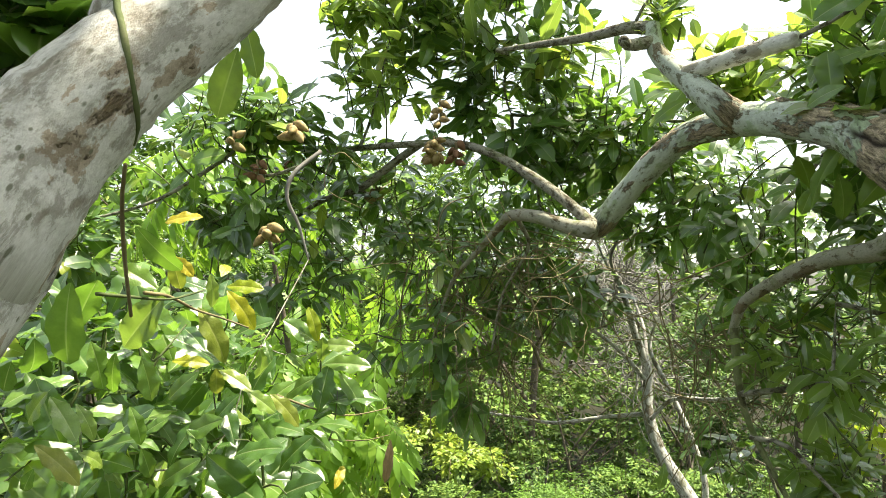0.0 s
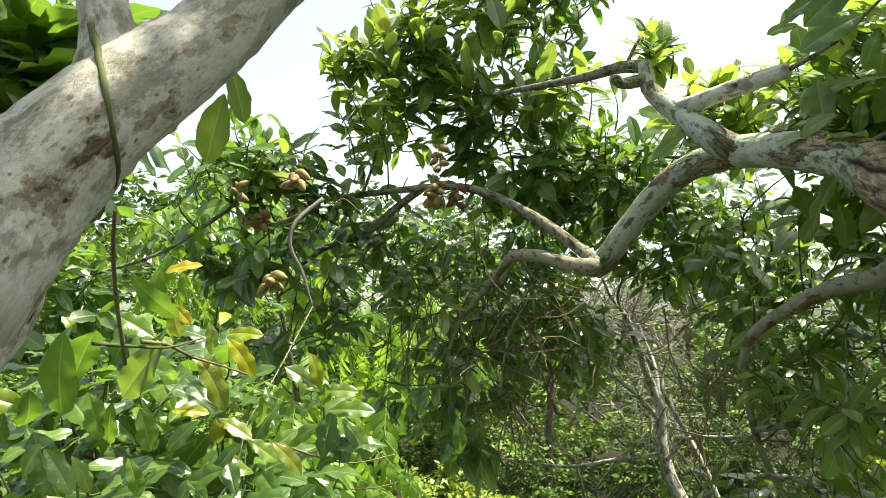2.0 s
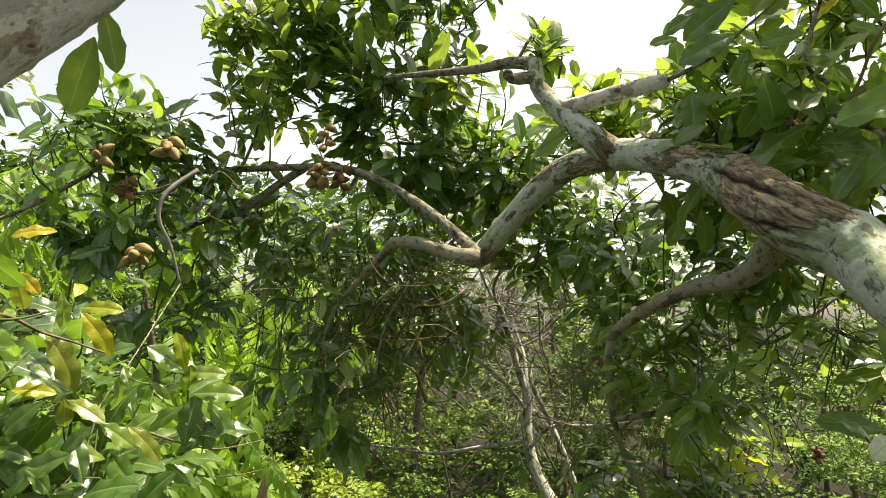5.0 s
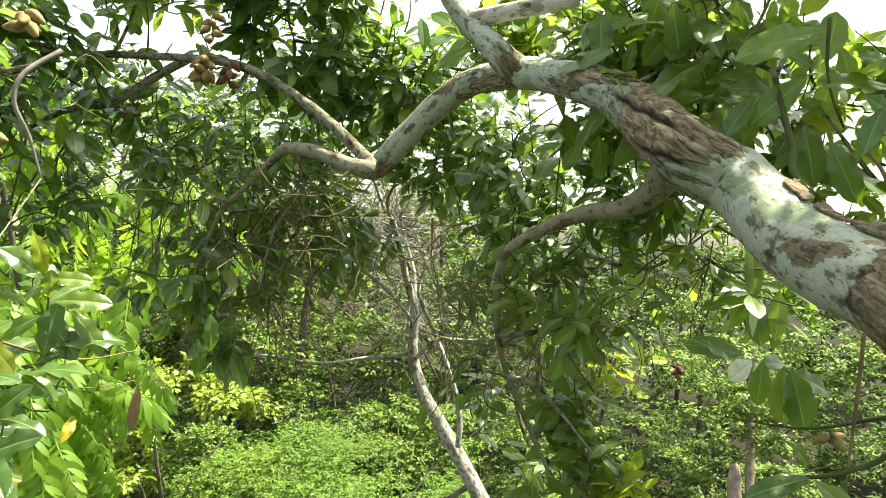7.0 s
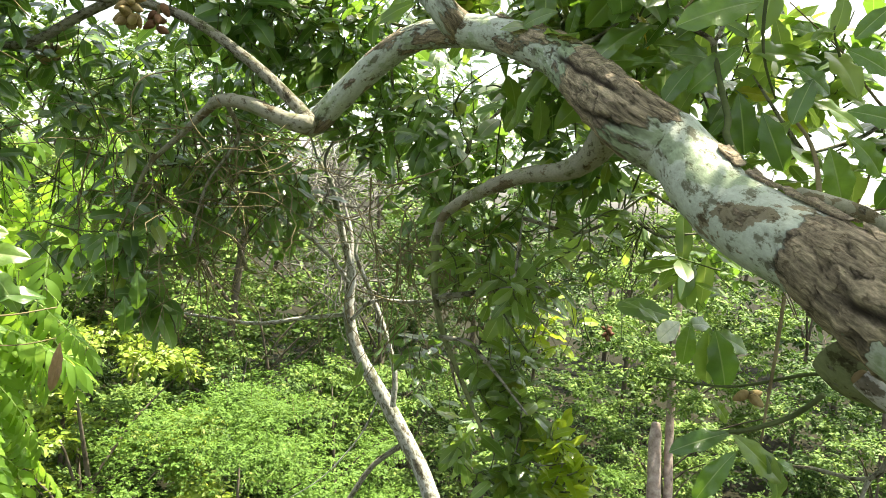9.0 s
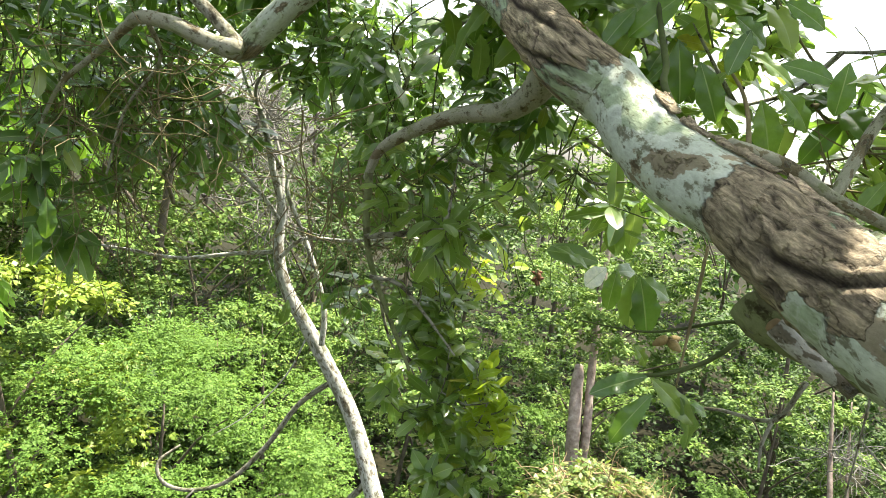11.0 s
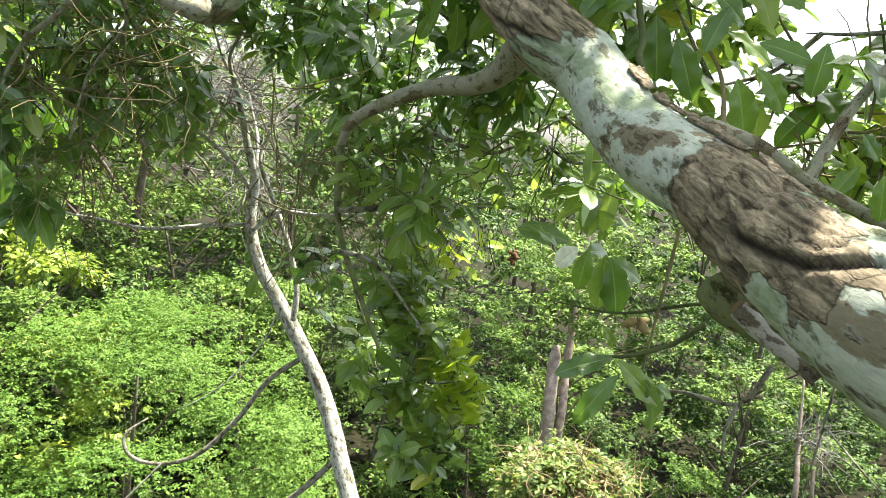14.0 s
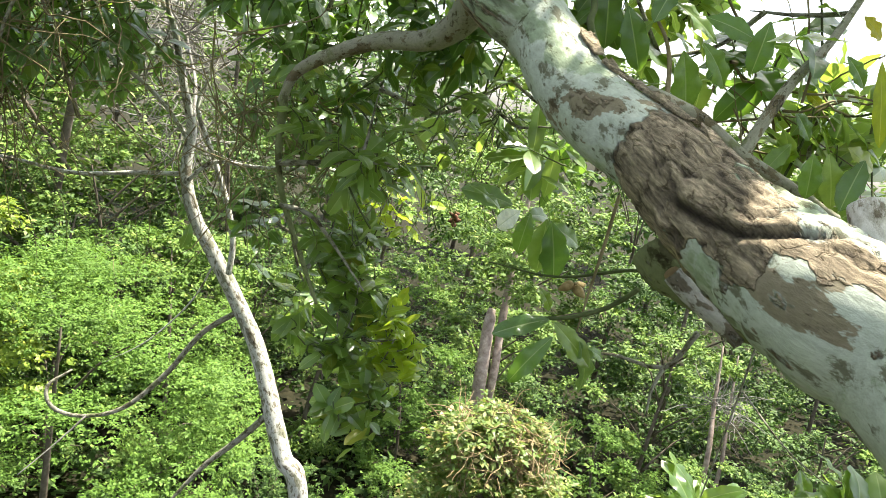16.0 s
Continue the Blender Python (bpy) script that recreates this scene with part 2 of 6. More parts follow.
mat_bark_slim = bark_material("bark_slim", (0.46, 0.46, 0.43), (0.18, 0.16, 0.125), (0.20, 0.165, 0.12), (0.20, 0.20, 0.15), 26.0, fleck=0.03)
mat_bark_far = plain_material("bark_far", [(0.3, (0.05, 0.04, 0.03)), (0.5, (0.11, 0.09, 0.07)), (0.7, (0.18, 0.155, 0.125))], 9.0)
mat_bark_pink = plain_material("bark_pinkish", [(0.3, (0.11, 0.08, 0.065)), (0.45, (0.24, 0.185, 0.155)), (0.55, (0.30, 0.24, 0.205)), (0.7, (0.42, 0.36, 0.31))], 11.0)
mat_twig = plain_material("twig_brown", [(0.3, (0.10, 0.08, 0.04)), (0.55, (0.22, 0.18, 0.10)), (0.75, (0.34, 0.30, 0.19))], 12.0)
mat_twig_green = plain_material("twig_green", [(0.3, (0.05, 0.07, 0.025)), (0.6, (0.10, 0.12, 0.05)), (0.8, (0.20, 0.20, 0.11))], 12.0)
mat_dead = plain_material("dead_twig_grey", [(0.3, (0.12, 0.11, 0.10)), (0.6, (0.25, 0.24, 0.22)), (0.8, (0.38, 0.37, 0.34))], 9.0)
mat_fruit = plain_material("fruit_tan", [(0.36, (0.12, 0.085, 0.035)), (0.48, (0.26, 0.19, 0.085)), (0.62, (0.36, 0.28, 0.14))], 30.0, 0.6, 0.003)
mat_fruit_dark = plain_material("fruit_brown", [(0.3, (0.10, 0.05, 0.03)), (0.6, (0.22, 0.12, 0.07))], 22.0, 0.7, 0.003)
# leaf litter taken near-black: shade under the trees, put into the base colour
mat_ground = plain_material("forest_floor_shaded", [(0.3, (0.008, 0.009, 0.004)), (0.5, (0.016, 0.016, 0.008)), (0.7, (0.030, 0.026, 0.014))], 3.5, 0.95, 0.05)


# ---- mesh helpers ----
def part(name, me, mat, parent=None, label="", kind=""):
    if isinstance(me, bmesh.types.BMesh):
        bm, me = me, bpy.data.meshes.new(name)
        bm.to_mesh(me)
        bm.free()
    if mat is not None and not me.materials:
        me.materials.append(mat)
    ob = new(name, me)
    if parent is not None:
        ob.parent = parent
        ob.matrix_parent_inverse = parent.matrix_world.inverted()
    return tagged(ob, label, kind=kind)


def thing(name, at, label, category, group=""):
    ob = new(name)
    ob.empty_display_size = 0.2
    ob.location = at
    ob.matrix_world = Matrix.Translation(at)
    return tagged(ob, label, category, group)


def raw_mesh(name, verts, faces, rib=None, rough=None):
    """A mesh from arrays: verts (n, 3) and faces (m, k), all faces with k corners."""
    me = bpy.data.meshes.new(name)
    verts, faces = np.asarray(verts, np.float32), np.asarray(faces, np.int32)
    n, (m, k) = len(verts), faces.shape
    me.vertices.add(n)
    me.vertices.foreach_set("co", verts.ravel())
    me.loops.add(m * k)
    me.loops.foreach_set("vertex_index", faces.ravel())
    me.polygons.add(m)
    me.polygons.foreach_set("loop_start", np.arange(0, m * k, k, dtype=np.int32))
    me.polygons.foreach_set("use_smooth", np.ones(m, bool))
    for key, val in (("rib", rib), ("rough", rough)):
        if val is not None:
            me.attributes.new(key, "FLOAT", "POINT").data.foreach_set("value", np.asarray(val, np.float32))
    me.update(calc_edges=True)
    return me


def spline(pts, step):
    """Catmull-Rom through (place, radius[, roughness]) points, at about that step: rows of x, y, z, radius, roughness."""
    p = np.array([[*a[0], a[1], a[2] if len(a) > 2 else 0.0] for a in pts], float)
    p = np.vstack([2 * p[0] - p[1], p, 2 * p[-1] - p[-2]])
    p[0, 3:], p[-1, 3:] = p[1, 3:], p[-2, 3:]
    out = []
    for i in range(1, len(p) - 2):
        n = max(2, int(np.linalg.norm(p[i + 1, :3] - p[i, :3]) / step))
        for s in np.arange(n) / n:
            a, b, c, d = p[i - 1:i + 3]
            row = 0.5 * (2 * b + (c - a) * s + (2 * a - 5 * b + 4 * c - d) * s * s + (3 * b - a - 3 * c + d) * s ** 3)
            row[4] = b[4] + (c[4] - b[4]) * s
            out.append(row)
    out.append(p[-2])
    return np.array(out)


def frames_along(q):
    t = np.gradient(q[:, :3], axis=0)
    t /= np.linalg.norm(t, axis=1, keepdims=True) + 1e-9
    u = np.zeros_like(t)
    ref = np.array([0, 0, 1.0]) if abs(t[0, 2]) < 0.9 else np.array([1.0, 0, 0])
    u[0] = np.cross(ref, t[0])
    u[0] /= np.linalg.norm(u[0])
    for i in range(1, len(t)):
        v = u[i - 1] - t[i] * (u[i - 1] @ t[i])
        u[i] = v / (np.linalg.norm(v) + 1e-9)
    return t, u, np.cross(t, u)


SKELETON = []


def tube(pts, sides=10, step=0.03, lump=0.05, seed=0.0, slits=(), bald=()):
    """A limb along (place, radius[, roughness]) points with an uneven skin and domed ends. Where it is rough, the outer
    bark breaks into raised plates with dark cracks between them. A slit is a line of places along which the outer bark
    has split open, its upper lip curling outwards. A bald spot (place, reach) has lost its outer bark."""
    q = spline(pts, step)
    SKELETON.extend(q[::4, :3])
    t, u, v = frames_along(q)
    n = len(q)
    run = np.r_[0, np.cumsum(np.linalg.norm(np.diff(q[:, :3], axis=0), axis=1))]
    ang = np.arange(sides) * 2 * math.pi / sides
    verts, ro, cr, sk = [], [], [], []
    cuts = []
    for places in slits:
        line = spline([(p, 0.0) for p in places], step * 2)[:, :3]
        near = [int(np.linalg.norm(q[:, :3] - p, axis=1).argmin()) for p in line]
        turn = np.unwrap([math.atan2((p - q[i, :3]) @ v[i], (p - q[i, :3]) @ u[i]) for p, i in zip(line, near)])
        order = np.argsort(run[near])
        side = 1.0 if (v[near[0]] * math.cos(turn[0]) - u[near[0]] * math.sin(turn[0]))[2] > 0 else -1.0
        course = np.polyfit(run[near][order], turn[order], 3)
        cuts.append((run[near][order], np.polyval(course, run[near][order]), side))
    for i in range(n):
        r = q[i, 3]
        for a in ang:
            way = u[i] * math.cos(a) + v[i] * math.sin(a)
            p = Vector(q[i, :3] + way * r)
            k = 1 + lump * (noise.noise(p * (0.35 / max(r, 0.004)) + Vector((seed, 0, 0))) + 0.5 * noise.noise(p * (1.1 / max(r, 0.004))))
            crack = 0.0
            amount = q[i, 4]
            for spot, reach in bald:
                off = (p - Vector(spot)).length / reach + 0.5 * noise.noise(p * 28) + 0.25 * noise.noise(p * 75)
                amount *= max(0.0, min(1.0, (off - 0.75) / 0.35))
            if amount > 0.02:
                cell = Vector((run[i] / 0.10 + seed, math.cos(a) * 1.8, math.sin(a) * 1.8))
                cell += noise.noise_vector(cell * 1.3) * 0.55
                d, pt = noise.voronoi(cell)
                gap = d[1] - d[0]
                plate = noise.cell(Vector(pt[0]) * 7.3)
                part_on = max(0.0, min(1.0, (amount + 0.5 * noise.noise(p * 22) - 0.25) / 0.4))
                crack = part_on * max(0.0, 1 - gap / 0.07) * (0.9 if plate > -0.3 else 0.3)
                k += part_on * (0.03 * plate + 0.025 - 0.06 * max(0.0, 1 - gap / 0.07) + 0.018 * noise.noise(p * 60))
            for along, turn, side in cuts:
                if along[0] - 0.05 < run[i] < along[-1] + 0.05:
                    e = a - np.interp(run[i], along, turn)
                    e = side * r * math.atan2(math.sin(e), math.cos(e)) + 0.007 * noise.noise(p * 22)
                    fade = min(1.0, max(0.0, (run[i] - along[0] + 0.03) / 0.05), max(0.0, (along[-1] + 0.03 - run[i]) / 0.05))
                    groove = max(0.0, 1 - (e / 0.013) ** 2) ** 2
                    crack = max(crack, fade * groove ** 1.5)
                    k -= 0.09 * fade * groove
                    if 0 < e < 0.05:
                        k += 0.03 * fade * (1 - e / 0.05) * min(1.0, e / 0.013)
                    elif -0.03 < e <= 0:
                        k -= 0.015 * fade * (1 + e / 0.03)
            verts.append(q[i, :3] + way * r * k)
            ro.append(amount)
            cr.append(crack)
            sk.append((run[i] * 0.55 + seed, math.cos(a) * r, math.sin(a) * r))
    faces = [(i * sides + j, i * sides + (j + 1) % sides, (i + 1) * sides + (j + 1) % sides, (i + 1) * sides + j) for i in range(n - 1) for j in range(sides)]
    for end, ring, sign in ((0, 0, -1), (n - 1, (n - 1) * sides, 1)):
        base = len(verts)
        for j in range(sides):
            verts.append(q[end, :3] + (np.array(verts[ring + j]) - q[end, :3]) * 0.55 + t[end] * sign * q[end, 3] * 0.22)
        verts.append(q[end, :3] + t[end] * sign * q[end, 3] * 0.30)
        ro += [ro[ring]] * (sides + 1)
        cr += [0.0] * (sides + 1)
        sk += [sk[ring + j] for j in range(sides)] + [sk[ring]]
        for j in range(sides):
            a, b, c, d = ring + j, ring + (j + 1) % sides, base + (j + 1) % sides, base + j
            faces += [(a, b, c, d), (d, c, base + sides)] if sign > 0 else [(a, d, c, b), (d, base + sides, c)]
    me = bpy.data.meshes.new("limb")
    me.from_pydata([tuple(x) for x in verts], [], faces)
    me.polygons.foreach_set("use_smooth", np.ones(len(me.polygons), bool))
    for key, val in (("rough", ro), ("crack", cr)):
        me.attributes.new(key, "FLOAT", "POINT").data.foreach_set("value", np.asarray(val, np.float32))
    me.attributes.new("skin", "FLOAT_VECTOR", "POINT").data.foreach_set("vector", np.asarray(sk, np.float32).ravel())
    me.update()
    return me


def bark_flakes(parent, pts, spots, mat):
    """Loose bark plates on a limb: (share along, way it faces, length, width) each, lifted at one edge."""
    q = spline(pts, 0.01)
    t, u, v = frames_along(q)
    for n, (s, face, long, wide) in enumerate(spots):
        rnd = random.Random(n)
        i0 = int(s * (len(q) - 1))
        a0 = math.atan2(np.dot(face, v[i0]), np.dot(face, u[i0]))
        rows, cols = 9, 6
        top, F = [], []
        for a in range(rows):
            for b in range(cols):
                i = max(0, min(len(q) - 1, i0 + int((a / (rows - 1) - 0.5) * long / 0.01)))
                e = (b / (cols - 1) - 0.5) * (1 - 0.35 * abs(2 * a / (rows - 1) - 1) ** 2)
                ang = a0 + e * wide / q[i, 3] + 0.10 * rnd.uniform(-1, 1) * (b in (0, cols - 1))
                lift = 1.07 + 0.12 * max(0, b / (cols - 1) - 0.4) + 0.08 * (a / (rows - 1)) ** 3 + 0.02 * rnd.uniform(-1, 1)
                way = u[i] * math.cos(ang) + v[i] * math.sin(ang)
                top.append(q[i, :3] + way * q[i, 3] * lift + t[i] * 0.006 * rnd.uniform(-1, 1))
        m = rows * cols
        ctr = q[i0, :3]
        low = [p - (p - ctr) / np.linalg.norm(p - ctr) * 0.004 for p in top]
        for a in range(rows - 1):
            for b in range(cols - 1):
                k = a * cols + b
                F += [(k, k + 1, k + cols + 1, k + cols), (m + k, m + k + cols, m + k + cols + 1, m + k + 1)]
        rim = [b for b in range(cols)] + [a * cols + cols - 1 for a in range(1, rows)] + [(rows - 1) * cols + b for b in range(cols - 2, -1, -1)] + [a * cols for a in range(rows - 2, 0, -1)]
        for a, b in zip(rim, rim[1:] + rim[:1]):
            F.append((a, m + a, m + b, b))
        me = bpy.data.meshes.new("bark_flake")
        me.from_pydata([tuple(p) for p in top + low], [], F)
        me.attributes.new("rough", "FLOAT", "POINT").data.foreach_set("value", np.full(2 * m, 1.7, np.float32))
        me.attributes.new("skin", "FLOAT_VECTOR", "POINT").data.foreach_set("vector", np.asarray(top + low, np.float32).ravel())
        me.update()
        part("bark_flake", me, mat, parent)


def thin_tubes(name, curves, sides=4):
    """Many thin twigs, each an array of (x, y, z, r) rows, in one mesh."""
    verts, faces = [], []
    for q in curves:
        t, u, v = frames_along(q)
        base = len(verts)
        for i in range(len(q)):
            for j in range(sides):
                a = j * 2 * math.pi / sides
                verts.append(q[i, :3] + (u[i] * math.cos(a) + v[i] * math.sin(a)) * q[i, 3])
        for i in range(len(q) - 1):
            for j in range(sides):
                a, b = base + i * sides + j, base + i * sides + (j + 1) % sides
                faces.append((a, b, b + sides, a + sides))
    return raw_mesh(name, verts, faces)


def blade(stations, cols, width=0.2, fold=0.25, droop=0.25, wavy=0.0, tip=1.0, seed=0):
    """A leaf of length 1 along x, face up: pointed ellipse, folded along the midrib, drooping, with wavy edges."""
    rnd = random.Random(seed)
    ph = rnd.random() * 6
    across = {2: (-1, 1), 3: (-1, 0, 1), 5: (-1, -0.09, 0, 0.09, 1), 7: (-1, -0.6, -0.08, 0, 0.08, 0.6, 1)}[cols]
    V, R, F = [], [], []
    for i in range(stations + 1):
        s = i / stations
        w = width * (2.32 * s ** 0.75 * (1 - s) ** 0.5 * 0.6 + 0.4 * math.sin(math.pi * s) ** 0.9 * tip) + (0.012 if i in (0, stations) else 0)
        bend = -droop * s * s
        for e in across:
            z = bend + w * (fold * abs(e) - 0.35 * fold * e * e * 2) + wavy * w * e * e * math.sin(s * 17 + ph + (2 if e > 0 else 0))
            V.append((s - 0.15 * droop * s * s, e * w * (1 + 0.06 * math.sin(s * 23 + ph) * (wavy > 0)), z))
            R.append(0.75 if e == 0 and cols > 3 else 0.0)
    for i in range(stations):
        for j in range(cols - 1):
            a = i * cols + j
            F.append((a, a + cols, a + cols + 1, a + 1))
    return np.array(V), np.array(F), np.array(R)


NEAR = [blade(12, 7, 0.215, 0.45, 0.24, 0.20, 1, 1), blade(12, 7, 0.195, 0.35, 0.36, 0.26, 1, 2), blade(12, 7, 0.235, 0.50, 0.14, 0.20, 1, 3), blade(12, 7, 0.205, 0.42, 0.42, 0.18, 1, 4)]
MID = [blade(6, 5, 0.215, 0.38, 0.22, 0.14, 1, 1), blade(6, 5, 0.195, 0.30, 0.40, 0.14, 1, 2), blade(6, 5, 0.235, 0.45, 0.12, 0.12, 1, 3)]
LOW = [blade(4, 3, 0.22, 0.35, 0.25, 0.0, 1, 1), blade(4, 3, 0.20, 0.30, 0.40, 0.0, 1, 2)]
FAR = [(np.array([(0, 0, 0), (0.42, 0.25, 0.05), (1, 0, -0.22), (0.42, -0.25, 0.05)]), np.array([(0, 3, 2, 1)]), np.zeros(4)), (np.array([(0, 0, 0), (0.5, 0.29, 0.03), (1, 0, -0.05), (0.5, -0.29, 0.03)]), np.array([(0, 3, 2, 1)]), np.zeros(4))]


def feather(seed):
    """A feathery compound leaf of length 1: a rib with leaflets in pairs."""
    V, F, R = [], [], []
    rnd = random.Random(seed)
    b, f, r = blade(4, 3, 0.18, 0.25, 0.45, 0.0, 1, 5)
    n = 0
    for k in range(10):
        for side in (-1, 1):
            s, size = 0.10 + 0.09 * k, 0.27 * (1 - 0.045 * abs(k - 4)) * rnd.uniform(0.85, 1.1)
            a = radians(62 - 3 * k + rnd.uniform(-10, 10)) * side
            x, y, z = b.T * size
            roll = rnd.uniform(-0.8, 0.8)
            y, z = y * math.cos(roll), z + y * math.sin(roll)
            V.append(np.stack([s + x * math.cos(a) - y * math.sin(a), x * math.sin(a) + y * math.cos(a), z - 0.30 * s * s - rnd.uniform(0.1, 0.5) * np.abs(x)], 1))
            F.append(f + n)
            R.append(r * 0)
            n += len(b)
    s = np.linspace(0, 1, 5)
    V.append(np.stack([np.r_[s, s], np.r_[0 * s + 0.006, 0 * s - 0.006], np.r_[-0.3 * s * s, -0.3 * s * s]], 1))
    F.append(np.array([(n + i, n + i + 1, n + i + 6, n + i + 5) for i in range(4)]))
    R.append(np.ones(10) * 0.5)
    return np.vstack(V), np.vstack(F), np.concatenate(R)


FEATHER = [feather(1), feather(2), feather(3)]


def leaf_axes(way, up):
    """Rotation columns for leaves: x along way, z as near up as may be."""
    x = way / (np.linalg.norm(way, axis=1, keepdims=True) + 1e-9)
    y = np.cross(up, x)
    y /= np.linalg.norm(y, axis=1, keepdims=True) + 1e-9
    return np.stack([x, y, np.cross(x, y)], 2)


def leaves_mesh(name, kinds, place, way, up, size, rng):
    """Joins leaves, each one of the kinds, into one mesh."""
    place, way, up, size = (np.asarray(a, float) for a in (place, way, up, size))
    axes, which = leaf_axes(way, up), rng.integers(0, len(kinds), len(place))
    V, F, R, n = [], [], [], 0
    for k, (b, f, r) in enumerate(kinds):
        pick = which == k
        m = int(pick.sum())
        if not m:
            continue
        shape = b[None] * (1 + rng.normal(0, 0.13, (m, 1, 3)))
        v = np.einsum("nij,nkj->nki", axes[pick], shape) * size[pick][:, None, None] + place[pick][:, None]
        V.append(v.reshape(-1, 3))
        F.append((f[None] + (np.arange(m) * len(b))[:, None, None] + n).reshape(-1, f.shape[1]))
        R.append(np.tile(r, m))
        n += m * len(b)
    return raw_mesh(name, np.vstack(V), np.vstack(F), np.concatenate(R))


POCKET, POCKET_R = np.array([0.02, 0.02, 7.0]), 0.45


def spray(rng, tip, way, count, size, hang, twig=0.18, spread=1.0):
    """Leaves in a loose whorl along the end of a twig. Returns rows of place, way, up, size."""
    way = way / np.linalg.norm(way)
    side = np.cross(way, rng.normal(size=3))
    side /= np.linalg.norm(side)
    other = np.cross(way, side)
    out = []
    for i in range(count):
        s = (i + 0.5) / count
        a = i * 2.4 + rng.uniform(-0.4, 0.4)
        out_way = side * math.cos(a) + other * math.sin(a)
        d = way * (0.35 + 0.9 * s) + out_way * spread * (1.1 - 0.5 * s) + np.array([0, 0, -hang]) + rng.normal(0, 0.18, 3)
        d /= np.linalg.norm(d)
        up = np.array([0, 0, 1.0]) + out_way * 0.3 * rng.normal() + rng.normal(0, 0.30, 3) + way * 0.35 + np.array([0, -0.65, 0])
        out.append((tip - way * twig * (1 - s), d, up, size * rng.uniform(0.65, 1.15) * (0.7 + 0.4 * math.sin(math.pi * s))))
    return out


def crown(parent, center, radii, sprays, size, hang, mat, seed, kinds=None, count=8, root=None, shell=0.35, twigs=True, rise=0.35,
          single=False, single_mat=None, leaf_label="", out=1.0, mat_t=None, twig_r=0.0035, stout=1.0):
    """Leafy shoots through an ellipsoid, with their twigs, as parts of parent; with single=True each leaf is a part of its own."""
    rng = np.random.default_rng(seed)
    center, radii = np.array(center, float), np.array(radii, float)
    root = center - radii * (0, 0, 0.5) if root is None else np.array(root, float)
    rows, curves = [], []
    for _ in range(sprays):
        d = rng.normal(size=3)
        d /= np.linalg.norm(d)
        tip = center + d * radii * rng.uniform(shell, 1.0) ** 0.6
        if np.linalg.norm(tip - POCKET) < POCKET_R:
            continue
        way = (tip - root) / (np.linalg.norm(tip - root) + 1e-6) * out + np.array([0, 0, rise]) + rng.normal(0, 0.35, 3)
        rows += spray(rng, tip, way, count, size, hang)
        if twigs:
            w = way / np.linalg.norm(way)
            start = tip - w * rng.uniform(0.25, 0.6) * radii.max() - np.array([0, 0, 0.04]) + rng.normal(0, 0.04, 3)
            s = np.linspace(0, 1, 6)[:, None]
            mid = (start + tip) / 2 + rng.normal(0, 0.05, 3)
            q = (1 - s) ** 2 * start + 2 * s * (1 - s) * mid + s * s * tip
            curves.append(np.hstack([q, (1 - 0.6 * s) * twig_r]))
    if not rows:
        return
    P, D, U, S = (np.array([r[i] for r in rows]) for i in range(4))
    keep = np.linalg.norm(P - POCKET, axis=1) > POCKET_R
    P, D, U, S = P[keep], D[keep], U[keep], S[keep]
    if single:
        ax = leaf_axes(D, U)
        for i in range(len(P)):
            m = Matrix(ax[i].tolist()).to_4x4()
            m = Matrix.Translation(P[i]) @ m @ Matrix.Diagonal((S[i], S[i], S[i], 1))
            ob = new("leaf", LEAF_MESH[single_mat][int(rng.integers(0, 4))])
            ob.parent = parent
            ob.matrix_parent_inverse = parent.matrix_world.inverted()
            ob.matrix_basis = m
    else:
        part("foliage", leaves_mesh("foliage", kinds or MID, P, D, U, S, rng), mat, parent, leaf_label, "stuff")
    bones = np.array(SKELETON)
    gap = np.linalg.norm(bones - center, axis=1)
    if twigs and 0.1 < gap.min() < 1.8:
        a = bones[gap.argmin()]
        mid = (a + center) / 2 + np.array([0, 0, -0.10 * gap.min()]) + rng.normal(0, 0.05 * gap.min(), 3)
        if np.linalg.norm(mid - POCKET) > 1.15:
            r = (0.004 + 0.004 * min(1.0, gap.min())) * stout
            part("bough", tube([(tuple(a), r * 1.3), (tuple(mid), r), (tuple(center), r * 0.6), (tuple(center + (center - mid) * 0.4), r * 0.3)], 7, 0.03, 0.15), mat_bark_limb, parent)
    if curves:
        part("brushwood", thin_tubes("brushwood", curves), mat_t or mat_twig_green, parent, "", "stuff")


def shared_leaf(mat):
    made = []
    for b, f, r in NEAR:
        me = raw_mesh("leaf", b, f, r)
        me.materials.append(mat)
        made.append(me)
    return made


mat_gold = leaf_material("leaf_gold", [(0.0, (0.20, 0.28, 0.02)), (0.6, (0.32, 0.35, 0.025)), (1.0, (0.42, 0.33, 0.03))], (0.58, 0.62, 0.03), 0.35, 0.35, single=True, rib=(0.50, 0.48, 0.15))
mat_olive = leaf_material("leaf_olive", [(0.0, (0.10, 0.17, 0.02)), (0.6, (0.16, 0.21, 0.03)), (1.0, (0.20, 0.22, 0.04))], (0.42, 0.48, 0.05), 0.3, 0.35, single=True, rib=(0.36, 0.36, 0.14))
# "pale" is the leaf whitened for sky glare
LEAF_MESH = {"gold": shared_leaf(mat_gold), "olive": shared_leaf(mat_olive), "green": shared_leaf(mat_leaf_one), "fresh": shared_leaf(mat_fresh_one), "pale": shared_leaf(mat_glare_leaf), "dry": shared_leaf(mat_dry), "yellow": shared_leaf(mat_yellow)}


